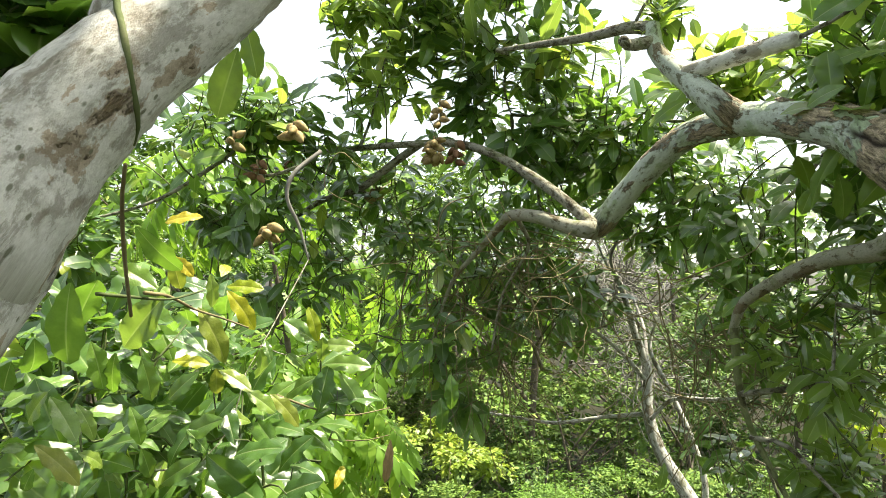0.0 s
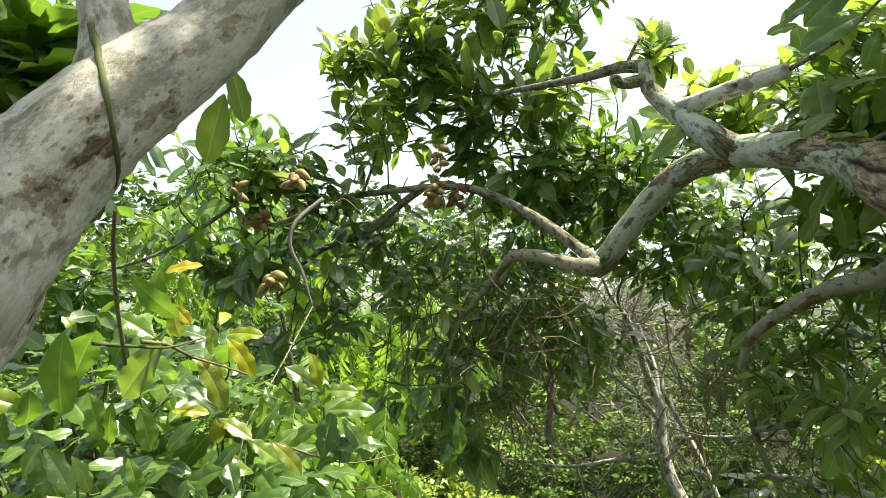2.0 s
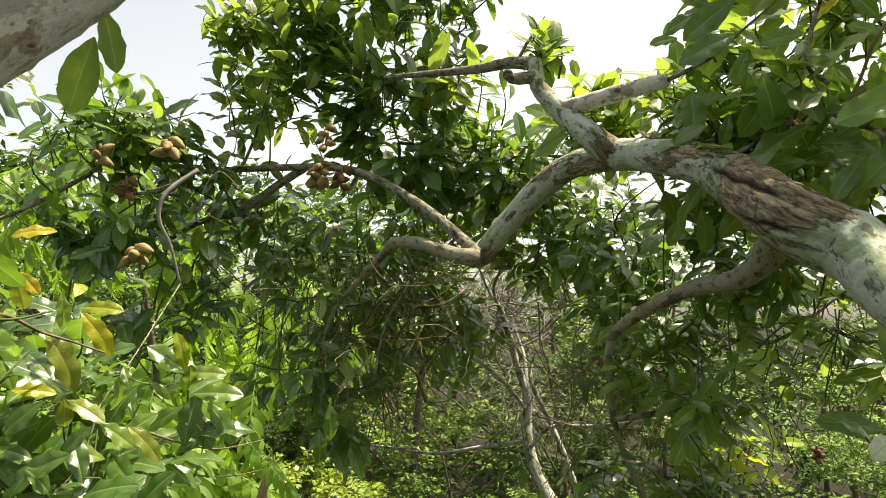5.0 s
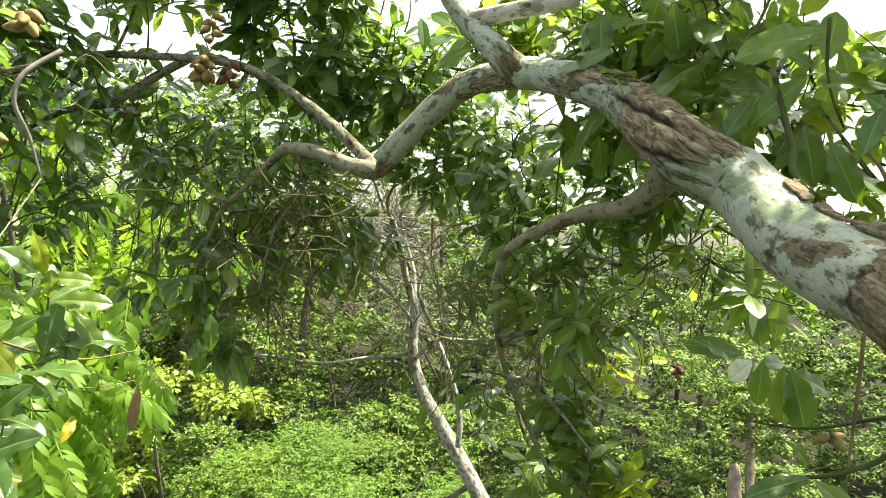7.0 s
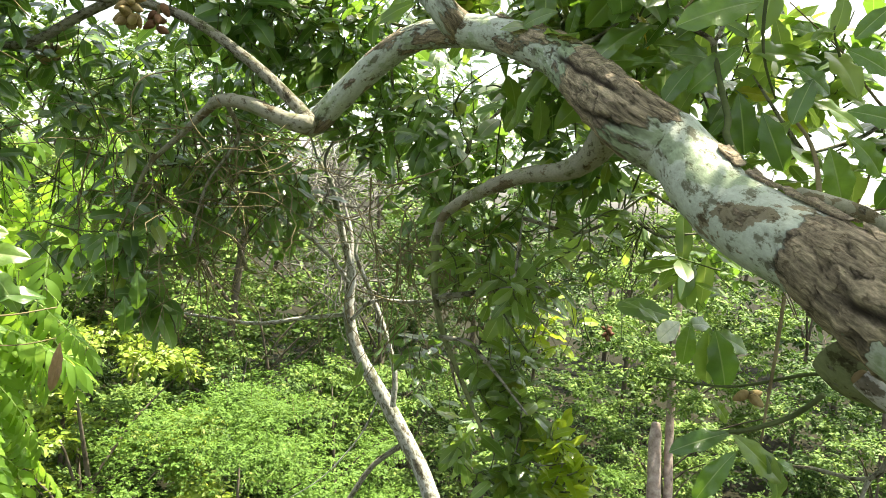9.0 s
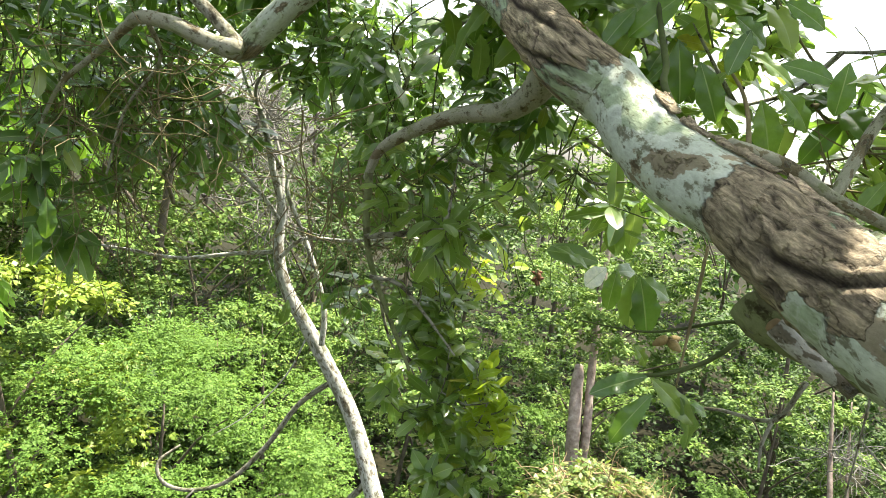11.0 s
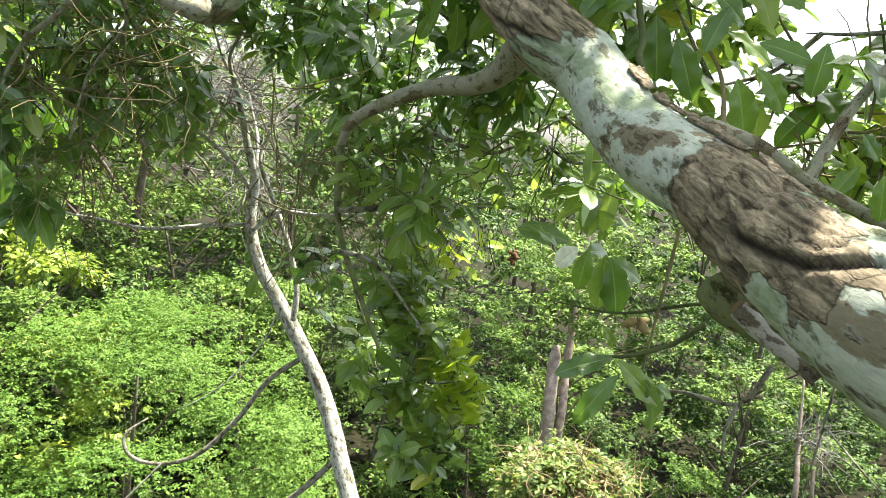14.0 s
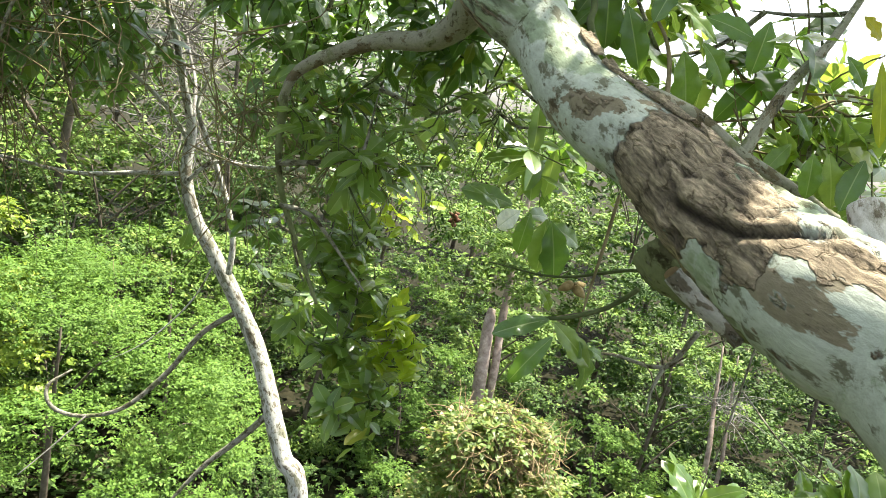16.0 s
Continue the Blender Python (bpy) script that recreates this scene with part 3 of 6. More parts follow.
def one_leaf(parent, at, way, up, size, sort, variant=0, label=""):
    ax = leaf_axes(np.array([way], float), np.array([up], float))[0]
    ob = new("leaf", LEAF_MESH[sort][variant])
    ob.parent = parent
    ob.matrix_parent_inverse = parent.matrix_world.inverted()
    ob.matrix_basis = Matrix.Translation(at) @ Matrix(ax.tolist()).to_4x4() @ Matrix.Diagonal((size, size, size, 1))
    return tagged(ob, label)


# ---- ground ----
def height(x, y):
    far = max(0.0, math.hypot(x, y) - 14)
    return 0.35 * noise.noise(Vector((x * 0.12, y * 0.12, 0))) + 0.05 * noise.noise(Vector((x, y, 4))) + 0.02 * far * (0.6 - 0.5 * math.tanh(x / 15)) * (1 if far < 60 else 60 / far)


def ground_sheet():
    ring = [0, 0.5, 1, 1.5, 2, 3, 4, 5, 6, 7, 8, 9, 10, 11, 12, 14, 16, 18, 20, 23, 26, 30, 35, 42, 50, 65, 90, 130, 200, 400, 900, 2500]
    n = 96
    V, F = [], []
    for r in ring:
        for j in range(n):
            a = j * 2 * math.pi / n
            x, y = r * math.cos(a), r * math.sin(a)
            V.append((x, y, height(x, y)))
    for i in range(len(ring) - 1):
        for j in range(n):
            F.append((i * n + j, (i + 1) * n + j, (i + 1) * n + (j + 1) % n, i * n + (j + 1) % n))
    return raw_mesh("ground", V, F)


tagged(part("ground", ground_sheet(), mat_ground), "leaf-littered forest floor, coloured near-black for the shade under the trees", "ground", kind="structure")

# ---- the fruit tree in whose crown the view lies ----
tree = thing("fruit_tree", (0.35, -0.75, height(0.35, -0.75)), "tall fruit tree with lichened limbs, glossy leaves, tan fruit", "tree")
part("trunk", tube([((0.35, -0.75, height(0.35, -0.75) - 0.2), 0.21), ((0.37, -0.78, 2.0), 0.17), ((0.33, -0.76, 4.2), 0.15), ((0.38, -0.74, 5.7), 0.14), ((0.45, -0.72, 6.05), 0.13)], 24, 0.06, 0.06), mat_bark, tree, "pale lichened trunk")
LIMB = [((0.40, -0.74, 5.75), 0.10, 0.1), ((0.48, -0.66, 5.95), 0.098, 0.1), ((0.58, -0.45, 6.22), 0.094, 0.2), ((0.66, -0.22, 6.48), 0.088, 0.2), ((0.70, -0.05, 6.63), 0.083, 0.3), ((0.72, 0.08, 6.71), 0.080, 0.2), ((0.73, 0.19, 6.79), 0.077, 0.45), ((0.744, 0.295, 6.854), 0.075, 0.42), ((0.744, 0.368, 6.873), 0.077, 0.4), ((0.768, 0.469, 6.898), 0.071, 0.6), ((0.784, 0.563, 6.928), 0.065, 0.8), ((0.794, 0.652, 6.968), 0.060, 0.95), ((0.806, 0.718, 6.990), 0.060, 0.1), ((0.837, 0.888, 7.042), 0.062, 0.08), ((0.848, 1.029, 7.138), 0.059, 0.2), ((0.797, 1.094, 7.186), 0.059, 0.8), ((0.792, 1.187, 7.240), 0.056, 0.9), ((0.784, 1.299, 7.312), 0.050, 0.62), ((0.777, 1.386, 7.360), 0.045, 0.42), ((0.741, 1.531, 7.416), 0.043, 0.3), ((0.698, 1.676, 7.454), 0.042, 0.12), ((0.612, 1.830, 7.455), 0.037, 0.6), ((0.549, 1.935, 7.408), 0.039, 0.2), ((0.456, 2.073, 7.288), 0.037, 0.22), ((0.422, 2.128, 7.234), 0.036, 0.75), ((0.392, 2.167, 7.206), 0.033, 0.25)]
SLITS = [[(0.720, 0.585, 6.952), (0.714, 0.550, 6.930), (0.709, 0.515, 6.926), (0.701, 0.467, 6.930), (0.710, 0.430, 6.932), (0.713, 0.399, 6.936), (0.739, 0.375, 6.935)], [(0.732, 1.306, 7.346), (0.732, 1.236, 7.311), (0.748, 1.158, 7.274), (0.752, 1.092, 7.246)], [(0.739, 1.186, 7.218), (0.739, 1.137, 7.200), (0.745, 1.091, 7.184), (0.756, 1.049, 7.171)]]
BALD = [((0.673, 0.386, 6.881), 0.05), ((0.670, 0.339, 6.868), 0.05), ((0.669, 0.300, 6.840), 0.045), ((0.668, 0.26, 6.80), 0.04), ((0.720, 0.517, 6.868), 0.035), ((0.695, 0.43, 6.86), 0.035)]
part("main_limb", tube(LIMB, 128, 0.0055, 0.07, 2.0, SLITS, BALD), mat_bark, tree, "thick limb with pale green lichen and flaking brown bark")
bark_flakes(tree, LIMB, [(0.537, (0.2, 0.0, 1), 0.08, 0.03), (0.556, (0.3, 0.1, 1), 0.09, 0.028), (0.58, (0.3, 0.1, 1), 0.08, 0.026), (0.605, (0.2, 0.1, 1), 0.07, 0.03), (0.51, (0.3, 0, 1), 0.09, 0.05), (0.69, (0.2, -0.2, 1), 0.11, 0.05), (0.71, (-0.1, -0.6, 0.7), 0.10, 0.05), (0.66, (0.4, 0.1, 1), 0.10, 0.04), (0.74, (0, -0.3, 1), 0.08, 0.04), (0.765, (0, -0.7, 0.7), 0.05, 0.03), (0.80, (0, -0.4, 1), 0.05, 0.03)], mat_bark)
part("limb", tube([((0.677, 1.704, 7.465), 0.042, 0.7), ((0.628, 1.695, 7.498), 0.036, 0.4), ((0.582, 1.792, 7.594), 0.031, 0.05), ((0.527, 1.865, 7.690), 0.025, 0.05), ((0.521, 1.898, 7.785), 0.021, 0)], 20, 0.012, 0.07, 3.0), mat_bark, tree, "white-barked upright limb")
part("limb", tube([((0.524, 1.901, 7.777), 0.021), ((0.461, 1.953, 7.798), 0.018), ((0.363, 2.056, 7.809), 0.015), ((0.237, 2.193, 7.838), 0.011), ((0.094, 2.352, 7.872), 0.008)], 14, 0.015, 0.06), mat_bark_limb, tree)
part("stub", tube([((0.508, 1.879, 7.728), 0.020), ((0.442, 1.839, 7.706), 0.016), ((0.414, 1.802, 7.705), 0.015)], 12, 0.012, 0.08), mat_bark_limb, tree)
part("cut_branch", tube([((0.581, 1.788, 7.609), 0.024), ((0.654, 1.684, 7.612), 0.023), ((0.721, 1.577, 7.610), 0.021), ((0.753, 1.528, 7.608), 0.019)], 14, 0.012, 0.07), mat_bark_chalk, tree, "pale branch cut short")
part("limb", tube([((0.385, 2.083, 7.211), 0.025), ((0.363, 2.124, 7.250), 0.020), ((0.244, 2.257, 7.379), 0.018), ((0.077, 2.399, 7.509), 0.016), ((-0.069, 2.491, 7.566), 0.015), ((-0.243, 2.531, 7.570), 0.013), ((-0.498, 2.750, 7.598), 0.012), ((-0.691, 2.815, 7.591), 0.010)], 14, 0.02, 0.06), mat_bark_limb, tree)
part("limb", tube([((0.378, 2.064, 7.204), 0.029), ((0.320, 2.134, 7.220), 0.025), ((0.223, 2.243, 7.264), 0.023), ((0.145, 2.349, 7.278), 0.020), ((0.109, 2.435, 7.250), 0.016), ((0.040, 2.543, 7.173), 0.011), ((-0.069, 2.647, 7.044), 0.008), ((-0.137, 2.688, 6.841), 0.004)], 14, 0.02, 0.08), mat_bark_elbow, tree)
part("limb", tube([((0.163, 2.329, 7.270), 0.009), ((0.212, 2.433, 7.168), 0.006), ((0.126, 2.544, 7.002), 0.005), ((0.083, 2.535, 6.790), 0.004)], 10, 0.02, 0.06), mat_bark_limb, tree)
part("limb", tube([((-0.196, 2.632, 7.596), 0.016), ((-0.314, 2.687, 7.524), 0.016), ((-0.447, 2.735, 7.434), 0.015), ((-0.626, 2.811, 7.389), 0.012), ((-0.778, 2.887, 7.312), 0.009)], 12, 0.02, 0.07), mat_bark_limb, tree)
part("bare_twig", tube([((-0.524, 2.298, 7.498), 0.008), ((-0.604, 2.243, 7.409), 0.008), ((-0.622, 2.229, 7.326), 0.007), ((-0.586, 2.249, 7.235), 0.006), ((-0.553, 2.264, 7.116), 0.003)], 8, 0.02, 0.06), mat_dead, tree, "bare pale twig hanging down")
part("limb", tube([((0.832, 1.203, 7.201), 0.038), ((0.864, 1.323, 7.145), 0.030), ((0.868, 1.442, 7.111), 0.024), ((0.846, 1.594, 7.099), 0.021), ((0.810, 1.748, 7.057), 0.019), ((0.767, 1.899, 6.986), 0.015), ((0.757, 1.964, 6.896), 0.012)], 18, 0.012, 0.10), mat_bark_elbow, tree, "knobbly greenish-brown side limb")
part("limb", tube([((0.759, 1.950, 6.915), 0.0125), ((0.775, 1.962, 6.741), 0.010), ((0.808, 1.948, 6.613), 0.009), ((0.876, 1.911, 6.456), 0.008), ((0.921, 1.849, 6.335), 0.005)], 12, 0.015, 0.12), mat_moss, tree, "mossy drooping end of a side limb")
part("twig_limb", tube([((0.775, 1.960, 6.724), 0.009), ((0.840, 1.880, 6.746), 0.009), ((0.922, 1.788, 6.778), 0.007), ((1.008, 1.685, 6.802), 0.004)], 8, 0.02, 0.08), mat_bark_limb, tree)
part("twig_limb", tube([((0.799, 1.950, 6.604), 0.008), ((0.875, 1.891, 6.591), 0.007), ((0.948, 1.834, 6.509), 0.005), ((1.020, 1.762, 6.410), 0.003)], 8, 0.02, 0.08), mat_bark_limb, tree)
for bare in ([(0.011, 2.326, 7.349), (-0.083, 2.280, 7.304), (-0.111, 2.288, 7.217), (-0.072, 2.295, 7.110), (0.000, 2.297, 7.019)], [(0.029, 2.234, 7.270), (0.062, 2.241, 7.185), (0.128, 2.241, 7.128), (0.231, 2.232, 7.134)], [(0.317, 2.093, 7.204), (0.239, 2.109, 7.122), (0.126, 2.169, 7.107), (0.034, 2.224, 6.979)], [(-0.378, 2.285, 7.432), (-0.453, 2.262, 7.487), (-0.502, 2.272, 7.371), (-0.379, 2.305, 7.296)], [(0.369, 2.108, 7.186), (0.296, 2.225, 7.100), (0.193, 2.338, 7.044), (0.018, 2.446, 6.951)]):
    part("bare_twig", tube([(p, 0.0022 - 0.0003 * i) for i, p in enumerate(bare)], 6, 0.02, 0.1), mat_twig, tree)
# stub and side branches under and behind the main limb
part("stub", tube([((0.881, 0.470, 6.796), 0.013), ((0.875, 0.528, 6.795), 0.016), ((0.864, 0.572, 6.807), 0.020), ((0.863, 0.616, 6.821), 0.028), ((0.859, 0.662, 6.836), 0.035), ((0.857, 0.686, 6.853), 0.034)], 20, 0.012, 0.06), mat_moss, tree, "short mossy stub of a lopped branch")
part("cut_branch", tube([((0.817, 0.617, 6.838), 0.0135), ((0.833, 0.591, 6.817), 0.0135), ((0.851, 0.562, 6.798), 0.012), ((0.867, 0.530, 6.778), 0.010)], 18, 0.008, 0.08), mat_bark_slim, tree, "pale sawn-off branch")
part("cut_face", tube([((0.817, 0.616, 6.837), 0.0115), ((0.814, 0.621, 6.841), 0.010)], 16, 0.004, 0.12), mat_straw, tree, "brown sawn end of a branch")
part("limb", tube([((0.951, 0.852, 7.070), 0.0165), ((1.085, 0.847, 7.055), 0.0135), ((1.190, 0.820, 7.012), 0.0125), ((1.274, 0.779, 6.981), 0.0115), ((1.411, 0.730, 6.933), 0.0105)], 12, 0.015, 0.07), mat_bark_elbow, tree)
part("limb", tube([((1.192, 0.818, 7.008), 0.0115), ((1.259, 0.838, 7.078), 0.0115), ((1.335, 0.853, 7.165), 0.0105), ((1.432, 0.859, 7.264), 0.0085), ((1.558, 0.886, 7.408), 0.007)], 12, 0.015, 0.07), mat_bark_elbow, tree)
part("cut_branch", tube([((0.894, 0.417, 6.919), 0.024), ((0.907, 0.444, 6.958), 0.025), ((0.913, 0.457, 6.979), 0.024)], 16, 0.01, 0.06), mat_bark_chalk, tree, "white branch stump")
# the near trunk at the edge of the view
NEAR_TRUNK = [((0.36, -0.74, 5.6), 0.10), ((-0.05, -0.60, 6.0), 0.09), ((-0.45, -0.18, 6.45), 0.082), ((-0.382, 0.370, 6.996), 0.062), ((-0.352, 0.395, 7.059), 0.057), ((-0.329, 0.428, 7.120), 0.050, 0.1), ((-0.297, 0.448, 7.172), 0.044, 0.2), ((-0.269, 0.473, 7.215), 0.042, 0.05), ((-0.219, 0.515, 7.281), 0.036, 0.1), ((-0.188, 0.537, 7.331), 0.034, 0.35), ((-0.150, 0.581, 7.418), 0.039), ((-0.116, 0.652, 7.573), 0.037)]
part("main_limb", tube(NEAR_TRUNK, 48, 0.009, 0.06, 9.0), mat_bark_white, tree, "thick white lichened limb")
part("limb", tube([((-0.289, 0.480, 7.230), 0.030), ((-0.294, 0.485, 7.271), 0.023), ((-0.311, 0.501, 7.320), 0.021), ((-0.341, 0.538, 7.442), 0.02)], 18, 0.012, 0.05), mat_bark_white, tree)
part("vine_stem", tube([((-0.293, 0.455, 7.268), 0.0030), ((-0.278, 0.440, 7.241), 0.0030), ((-0.266, 0.427, 7.215), 0.0029), ((-0.260, 0.424, 7.193), 0.0028), ((-0.257, 0.427, 7.173), 0.0026), ((-0.257, 0.434, 7.158), 0.0024), ((-0.261, 0.445, 7.146), 0.0020), ((-0.268, 0.454, 7.134), 0.0012)], 10, 0.006, 0.4), mat_twig_green, tree, "thin brown vine clinging to the pale bark")
UPRIGHT = len(SKELETON)
part("twig_limb", tube([((-0.375, 0.651, 7.155), 0.0020), ((-0.402, 0.699, 7.119), 0.0024), ((-0.423, 0.749, 7.064), 0.0025), ((-0.459, 0.843, 6.986), 0.0022)], 8, 0.02, 0.2), mat_twig, tree, "dark upright shoot")
del SKELETON[UPRIGHT:]

part("limb", tube([((0.45, -0.72, 6.0), 0.09), ((0.75, -0.75, 7.2), 0.07), ((0.95, -0.3, 8.2), 0.05), ((1.5, 0.4, 8.7), 0.03)], 14, 0.05, 0.06), mat_bark, tree)
part("limb", tube([((0.86, -0.5, 7.8), 0.05), ((0.6, -0.2, 8.3), 0.035), ((0.3, 0.2, 8.6), 0.02)], 12, 0.05, 0.06), mat_bark, tree)
# leafy crown, bough by bough
crown(tree, (0.146, 2.728, 8.134), (0.46, 0.35, 0.40), 34, 0.138, 0.12, mat_leaf, 11)
crown(tree, (-0.358, 2.766, 7.985), (0.36, 0.3, 0.24), 26, 0.132, 0.12, mat_fresh, 12)
crown(tree, (-0.445, 2.663, 8.216), (0.22, 0.2, 0.12), 11, 0.12, 0.15, mat_fresh, 13)
crown(tree, (-0.171, 2.716, 8.403), (0.25, 0.2, 0.2), 19, 0.11, 0.08, mat_fresh, 14)
crown(tree, (0.336, 2.653, 8.491), (0.35, 0.3, 0.25), 18, 0.13, 0.1, mat_leaf, 15)
crown(tree, (0.172, 2.751, 7.741), (0.35, 0.3, 0.25), 26, 0.13, 0.6, mat_leaf, 16)
crown(tree, (0.10, 2.62, 8.42), (0.34, 0.25, 0.16), 15, 0.135, 0.05, mat_fresh, 34)
crown(tree, (-0.30, 2.62, 8.15), (0.30, 0.22, 0.18), 13, 0.135, 0.08, mat_fresh, 35)
crown(tree, (0.20, 2.50, 8.02), (0.36, 0.15, 0.28), 14, 0.135, 0.15, mat_fresh, 36)
crown(tree, (0.545, 1.933, 7.918), (0.10, 0.1, 0.12), 6, 0.10, 0.1, mat_fresh, 17)
crown(tree, (0.595, 2.693, 7.733), (0.40, 0.3, 0.25), 28, 0.12, 0.45, mat_leaf, 18)
crown(tree, (0.915, 2.258, 7.772), (0.30, 0.3, 0.16), 24, 0.13, 0.2, mat_fresh, 19)
crown(tree, (0.932, 1.434, 7.734), (0.30, 0.3, 0.30), 9, 0.14, 0.4, mat_fresh, 20)
crown(tree, (0.944, 1.384, 7.461), (0.25, 0.25, 0.25), 4, 0.15, 0.6, mat_fresh, 21, kinds=NEAR)
crown(tree, (1.024, 1.825, 7.515), (0.35, 0.3, 0.2), 14, 0.105, 0.4, mat_leaf, 22)
crown(tree, (0.995, 2.223, 7.277), (0.33, 0.35, 0.26), 30, 0.105, 0.9, mat_leaf, 23)
crown(tree, (0.948, 2.256, 6.914), (0.28, 0.3, 0.24), 15, 0.092, 0.9, mat_leaf, 24)
crown(tree, (1.016, 1.894, 6.945), (0.35, 0.3, 0.30), 19, 0.09, 0.7, mat_fresh, 25)
crown(tree, (-0.014, 2.943, 7.204), (0.60, 0.4, 0.35), 60, 0.098, 0.9, mat_leaf, 26)
crown(tree, (-0.370, 2.992, 7.483), (0.50, 0.4, 0.22), 40, 0.098, 0.7, mat_leaf, 27)
crown(tree, (-0.148, 2.832, 6.830), (0.45, 0.35, 0.20), 14, 0.098, 0.9, mat_leaf, 28)
crown(tree, (-0.917, 2.446, 7.498), (0.42, 0.35, 0.35), 42, 0.105, 0.8, mat_leaf, 29)
crown(tree, (-0.773, 2.638, 7.183), (0.45, 0.35, 0.30), 26, 0.105, 0.7, mat_leaf, 30)
crown(tree, (-0.787, 2.439, 7.710), (0.22, 0.2, 0.12), 12, 0.13, 0.5, mat_leaf, 31)


crown(tree, (0.590, 2.810, 7.691), (0.40, 0.3, 0.30), 30, 0.11, 0.5, mat_leaf, 84)
crown(tree, (0.843, 2.803, 7.356), (0.36, 0.3, 0.22), 28, 0.105, 0.6, mat_leaf, 85)
crown(tree, (0.286, 3.095, 7.519), (0.40, 0.3, 0.25), 22, 0.11, 0.6, mat_leaf, 86)
crown(tree, (1.042, 2.904, 7.573), (0.30, 0.3, 0.18), 22, 0.12, 0.6, mat_leaf, 87)
crown(tree, (0.462, 3.027, 7.694), (0.35, 0.3, 0.2), 22, 0.12, 0.6, mat_leaf, 88)
crown(tree, (0.456, 3.211, 7.000), (0.45, 0.3, 0.30), 20, 0.11, 0.9, mat_leaf, 89)
crown(tree, (1.499, 1.911, 7.106), (0.30, 0.28, 0.24), 4, 0.10, 0.7, mat_fresh, 92)
crown(tree, (1.258, 1.967, 7.302), (0.34, 0.3, 0.22), 28, 0.105, 0.6, mat_leaf, 93)
crown(tree, (1.786, 1.904, 7.015), (0.30, 0.3, 0.22), 9, 0.098, 0.6, mat_leaf, 94)
crown(tree, (1.437, 1.025, 7.320), (0.16, 0.15, 0.08), 3, 0.13, 0.8, mat_leaf, 90, kinds=NEAR)
crown(tree, (1.263, 1.121, 7.179), (0.12, 0.12, 0.10), 2, 0.13, 0.8, mat_fresh, 91, kinds=NEAR)
crown(tree, (-0.830, 2.480, 7.640), (0.26, 0.18, 0.14), 9, 0.115, 0.4, mat_fresh, 103)
crown(tree, (-0.580, 2.560, 7.650), (0.24, 0.18, 0.12), 6, 0.11, 0.4, mat_leaf, 104)
# leaves against the light, behind and under the main limb
crown(tree, (1.117, 1.407, 7.446), (0.26, 0.25, 0.17), 3, 0.15, 0.5, mat_fresh, 40, kinds=NEAR)
crown(tree, (1.105, 1.710, 7.623), (0.32, 0.3, 0.16), 12, 0.135, 0.4, mat_fresh, 41)
crown(tree, (1.175, 1.174, 7.315), (0.16, 0.2, 0.22), 4, 0.15, 0.6, mat_fresh, 42, kinds=NEAR)
crown(tree, (1.227, 1.381, 7.296), (0.20, 0.2, 0.12), 5, 0.15, 0.8, mat_leaf, 43, kinds=NEAR)
crown(tree, (1.563, 0.876, 6.989), (0.13, 0.2, 0.18), 8, 0.13, 0.4, mat_fresh, 44)
crown(tree, (1.716, 0.994, 7.180), (0.15, 0.2, 0.12), 11, 0.12, 0.2, mat_fresh, 45)
crown(tree, (1.367, 1.974, 7.055), (0.26, 0.25, 0.20), 5, 0.125, 0.6, mat_fresh, 46)
crown(tree, (1.400, 1.600, 6.980), (0.15, 0.15, 0.12), 2, 0.13, 0.7, mat_fresh, 47)
crown(tree, (1.038, 2.270, 7.142), (0.32, 0.3, 0.22), 12, 0.10, 0.9, mat_leaf, 48)
crown(tree, (1.235, 2.397, 6.841), (0.38, 0.3, 0.26), 10, 0.11, 0.8, mat_leaf, 49)
crown(tree, (1.134, 2.161, 6.461), (0.17, 0.15, 0.14), 8, 0.10, 0.5, mat_fresh, 50)
crown(tree, (0.985, 1.960, 6.560), (0.11, 0.10, 0.12), 10, 0.095, 0.6, mat_fresh, 56, stout=0.5)
crown(tree, (1.080, 1.900, 6.400), (0.11, 0.10, 0.12), 10, 0.095, 0.5, mat_fresh, 57, stout=0.5)
crown(tree, (1.049, 1.877, 6.227), (0.10, 0.10, 0.12), 10, 0.095, 0.5, mat_fresh, 58, stout=0.5)
crown(tree, (1.204, 1.773, 6.250), (0.07, 0.07, 0.06), 9, 0.085, 0.05, mat_young_sunlit, 59, stout=0.5)
crown(tree, (1.160, 1.810, 6.330), (0.06, 0.06, 0.05), 5, 0.08, 0.05, mat_young_sunlit, 68, stout=0.5)
crown(tree, (1.122, 1.799, 6.125), (0.09, 0.09, 0.06), 7, 0.09, 0.3, mat_fresh, 69, stout=0.5)
crown(tree, (1.032, 1.777, 6.035), (0.09, 0.09, 0.05), 7, 0.095, 0.4, mat_fresh, 97, stout=0.5)
crown(tree, (0.983, 2.559, 6.441), (0.16, 0.2, 0.30), 5, 0.105, 0.8, mat_leaf, 81)
crown(tree, (1.150, 2.417, 6.186), (0.22, 0.2, 0.25), 9, 0.09, 0.7, mat_fresh, 82)
crown(tree, (1.350, 2.302, 6.584), (0.22, 0.2, 0.2), 9, 0.10, 0.6, mat_young_sunlit, 83)
crown(tree, (0.142, 2.981, 7.000), (0.55, 0.35, 0.28), 18, 0.105, 0.9, mat_leaf, 54)
crown(tree, (-0.033, 2.753, 6.604), (0.12, 0.12, 0.10), 4, 0.12, 0.9, mat_leaf, 55)
crown(tree, (1.050, 1.775, 7.630), (0.24, 0.22, 0.20), 13, 0.13, 0.4, mat_leaf, 98)
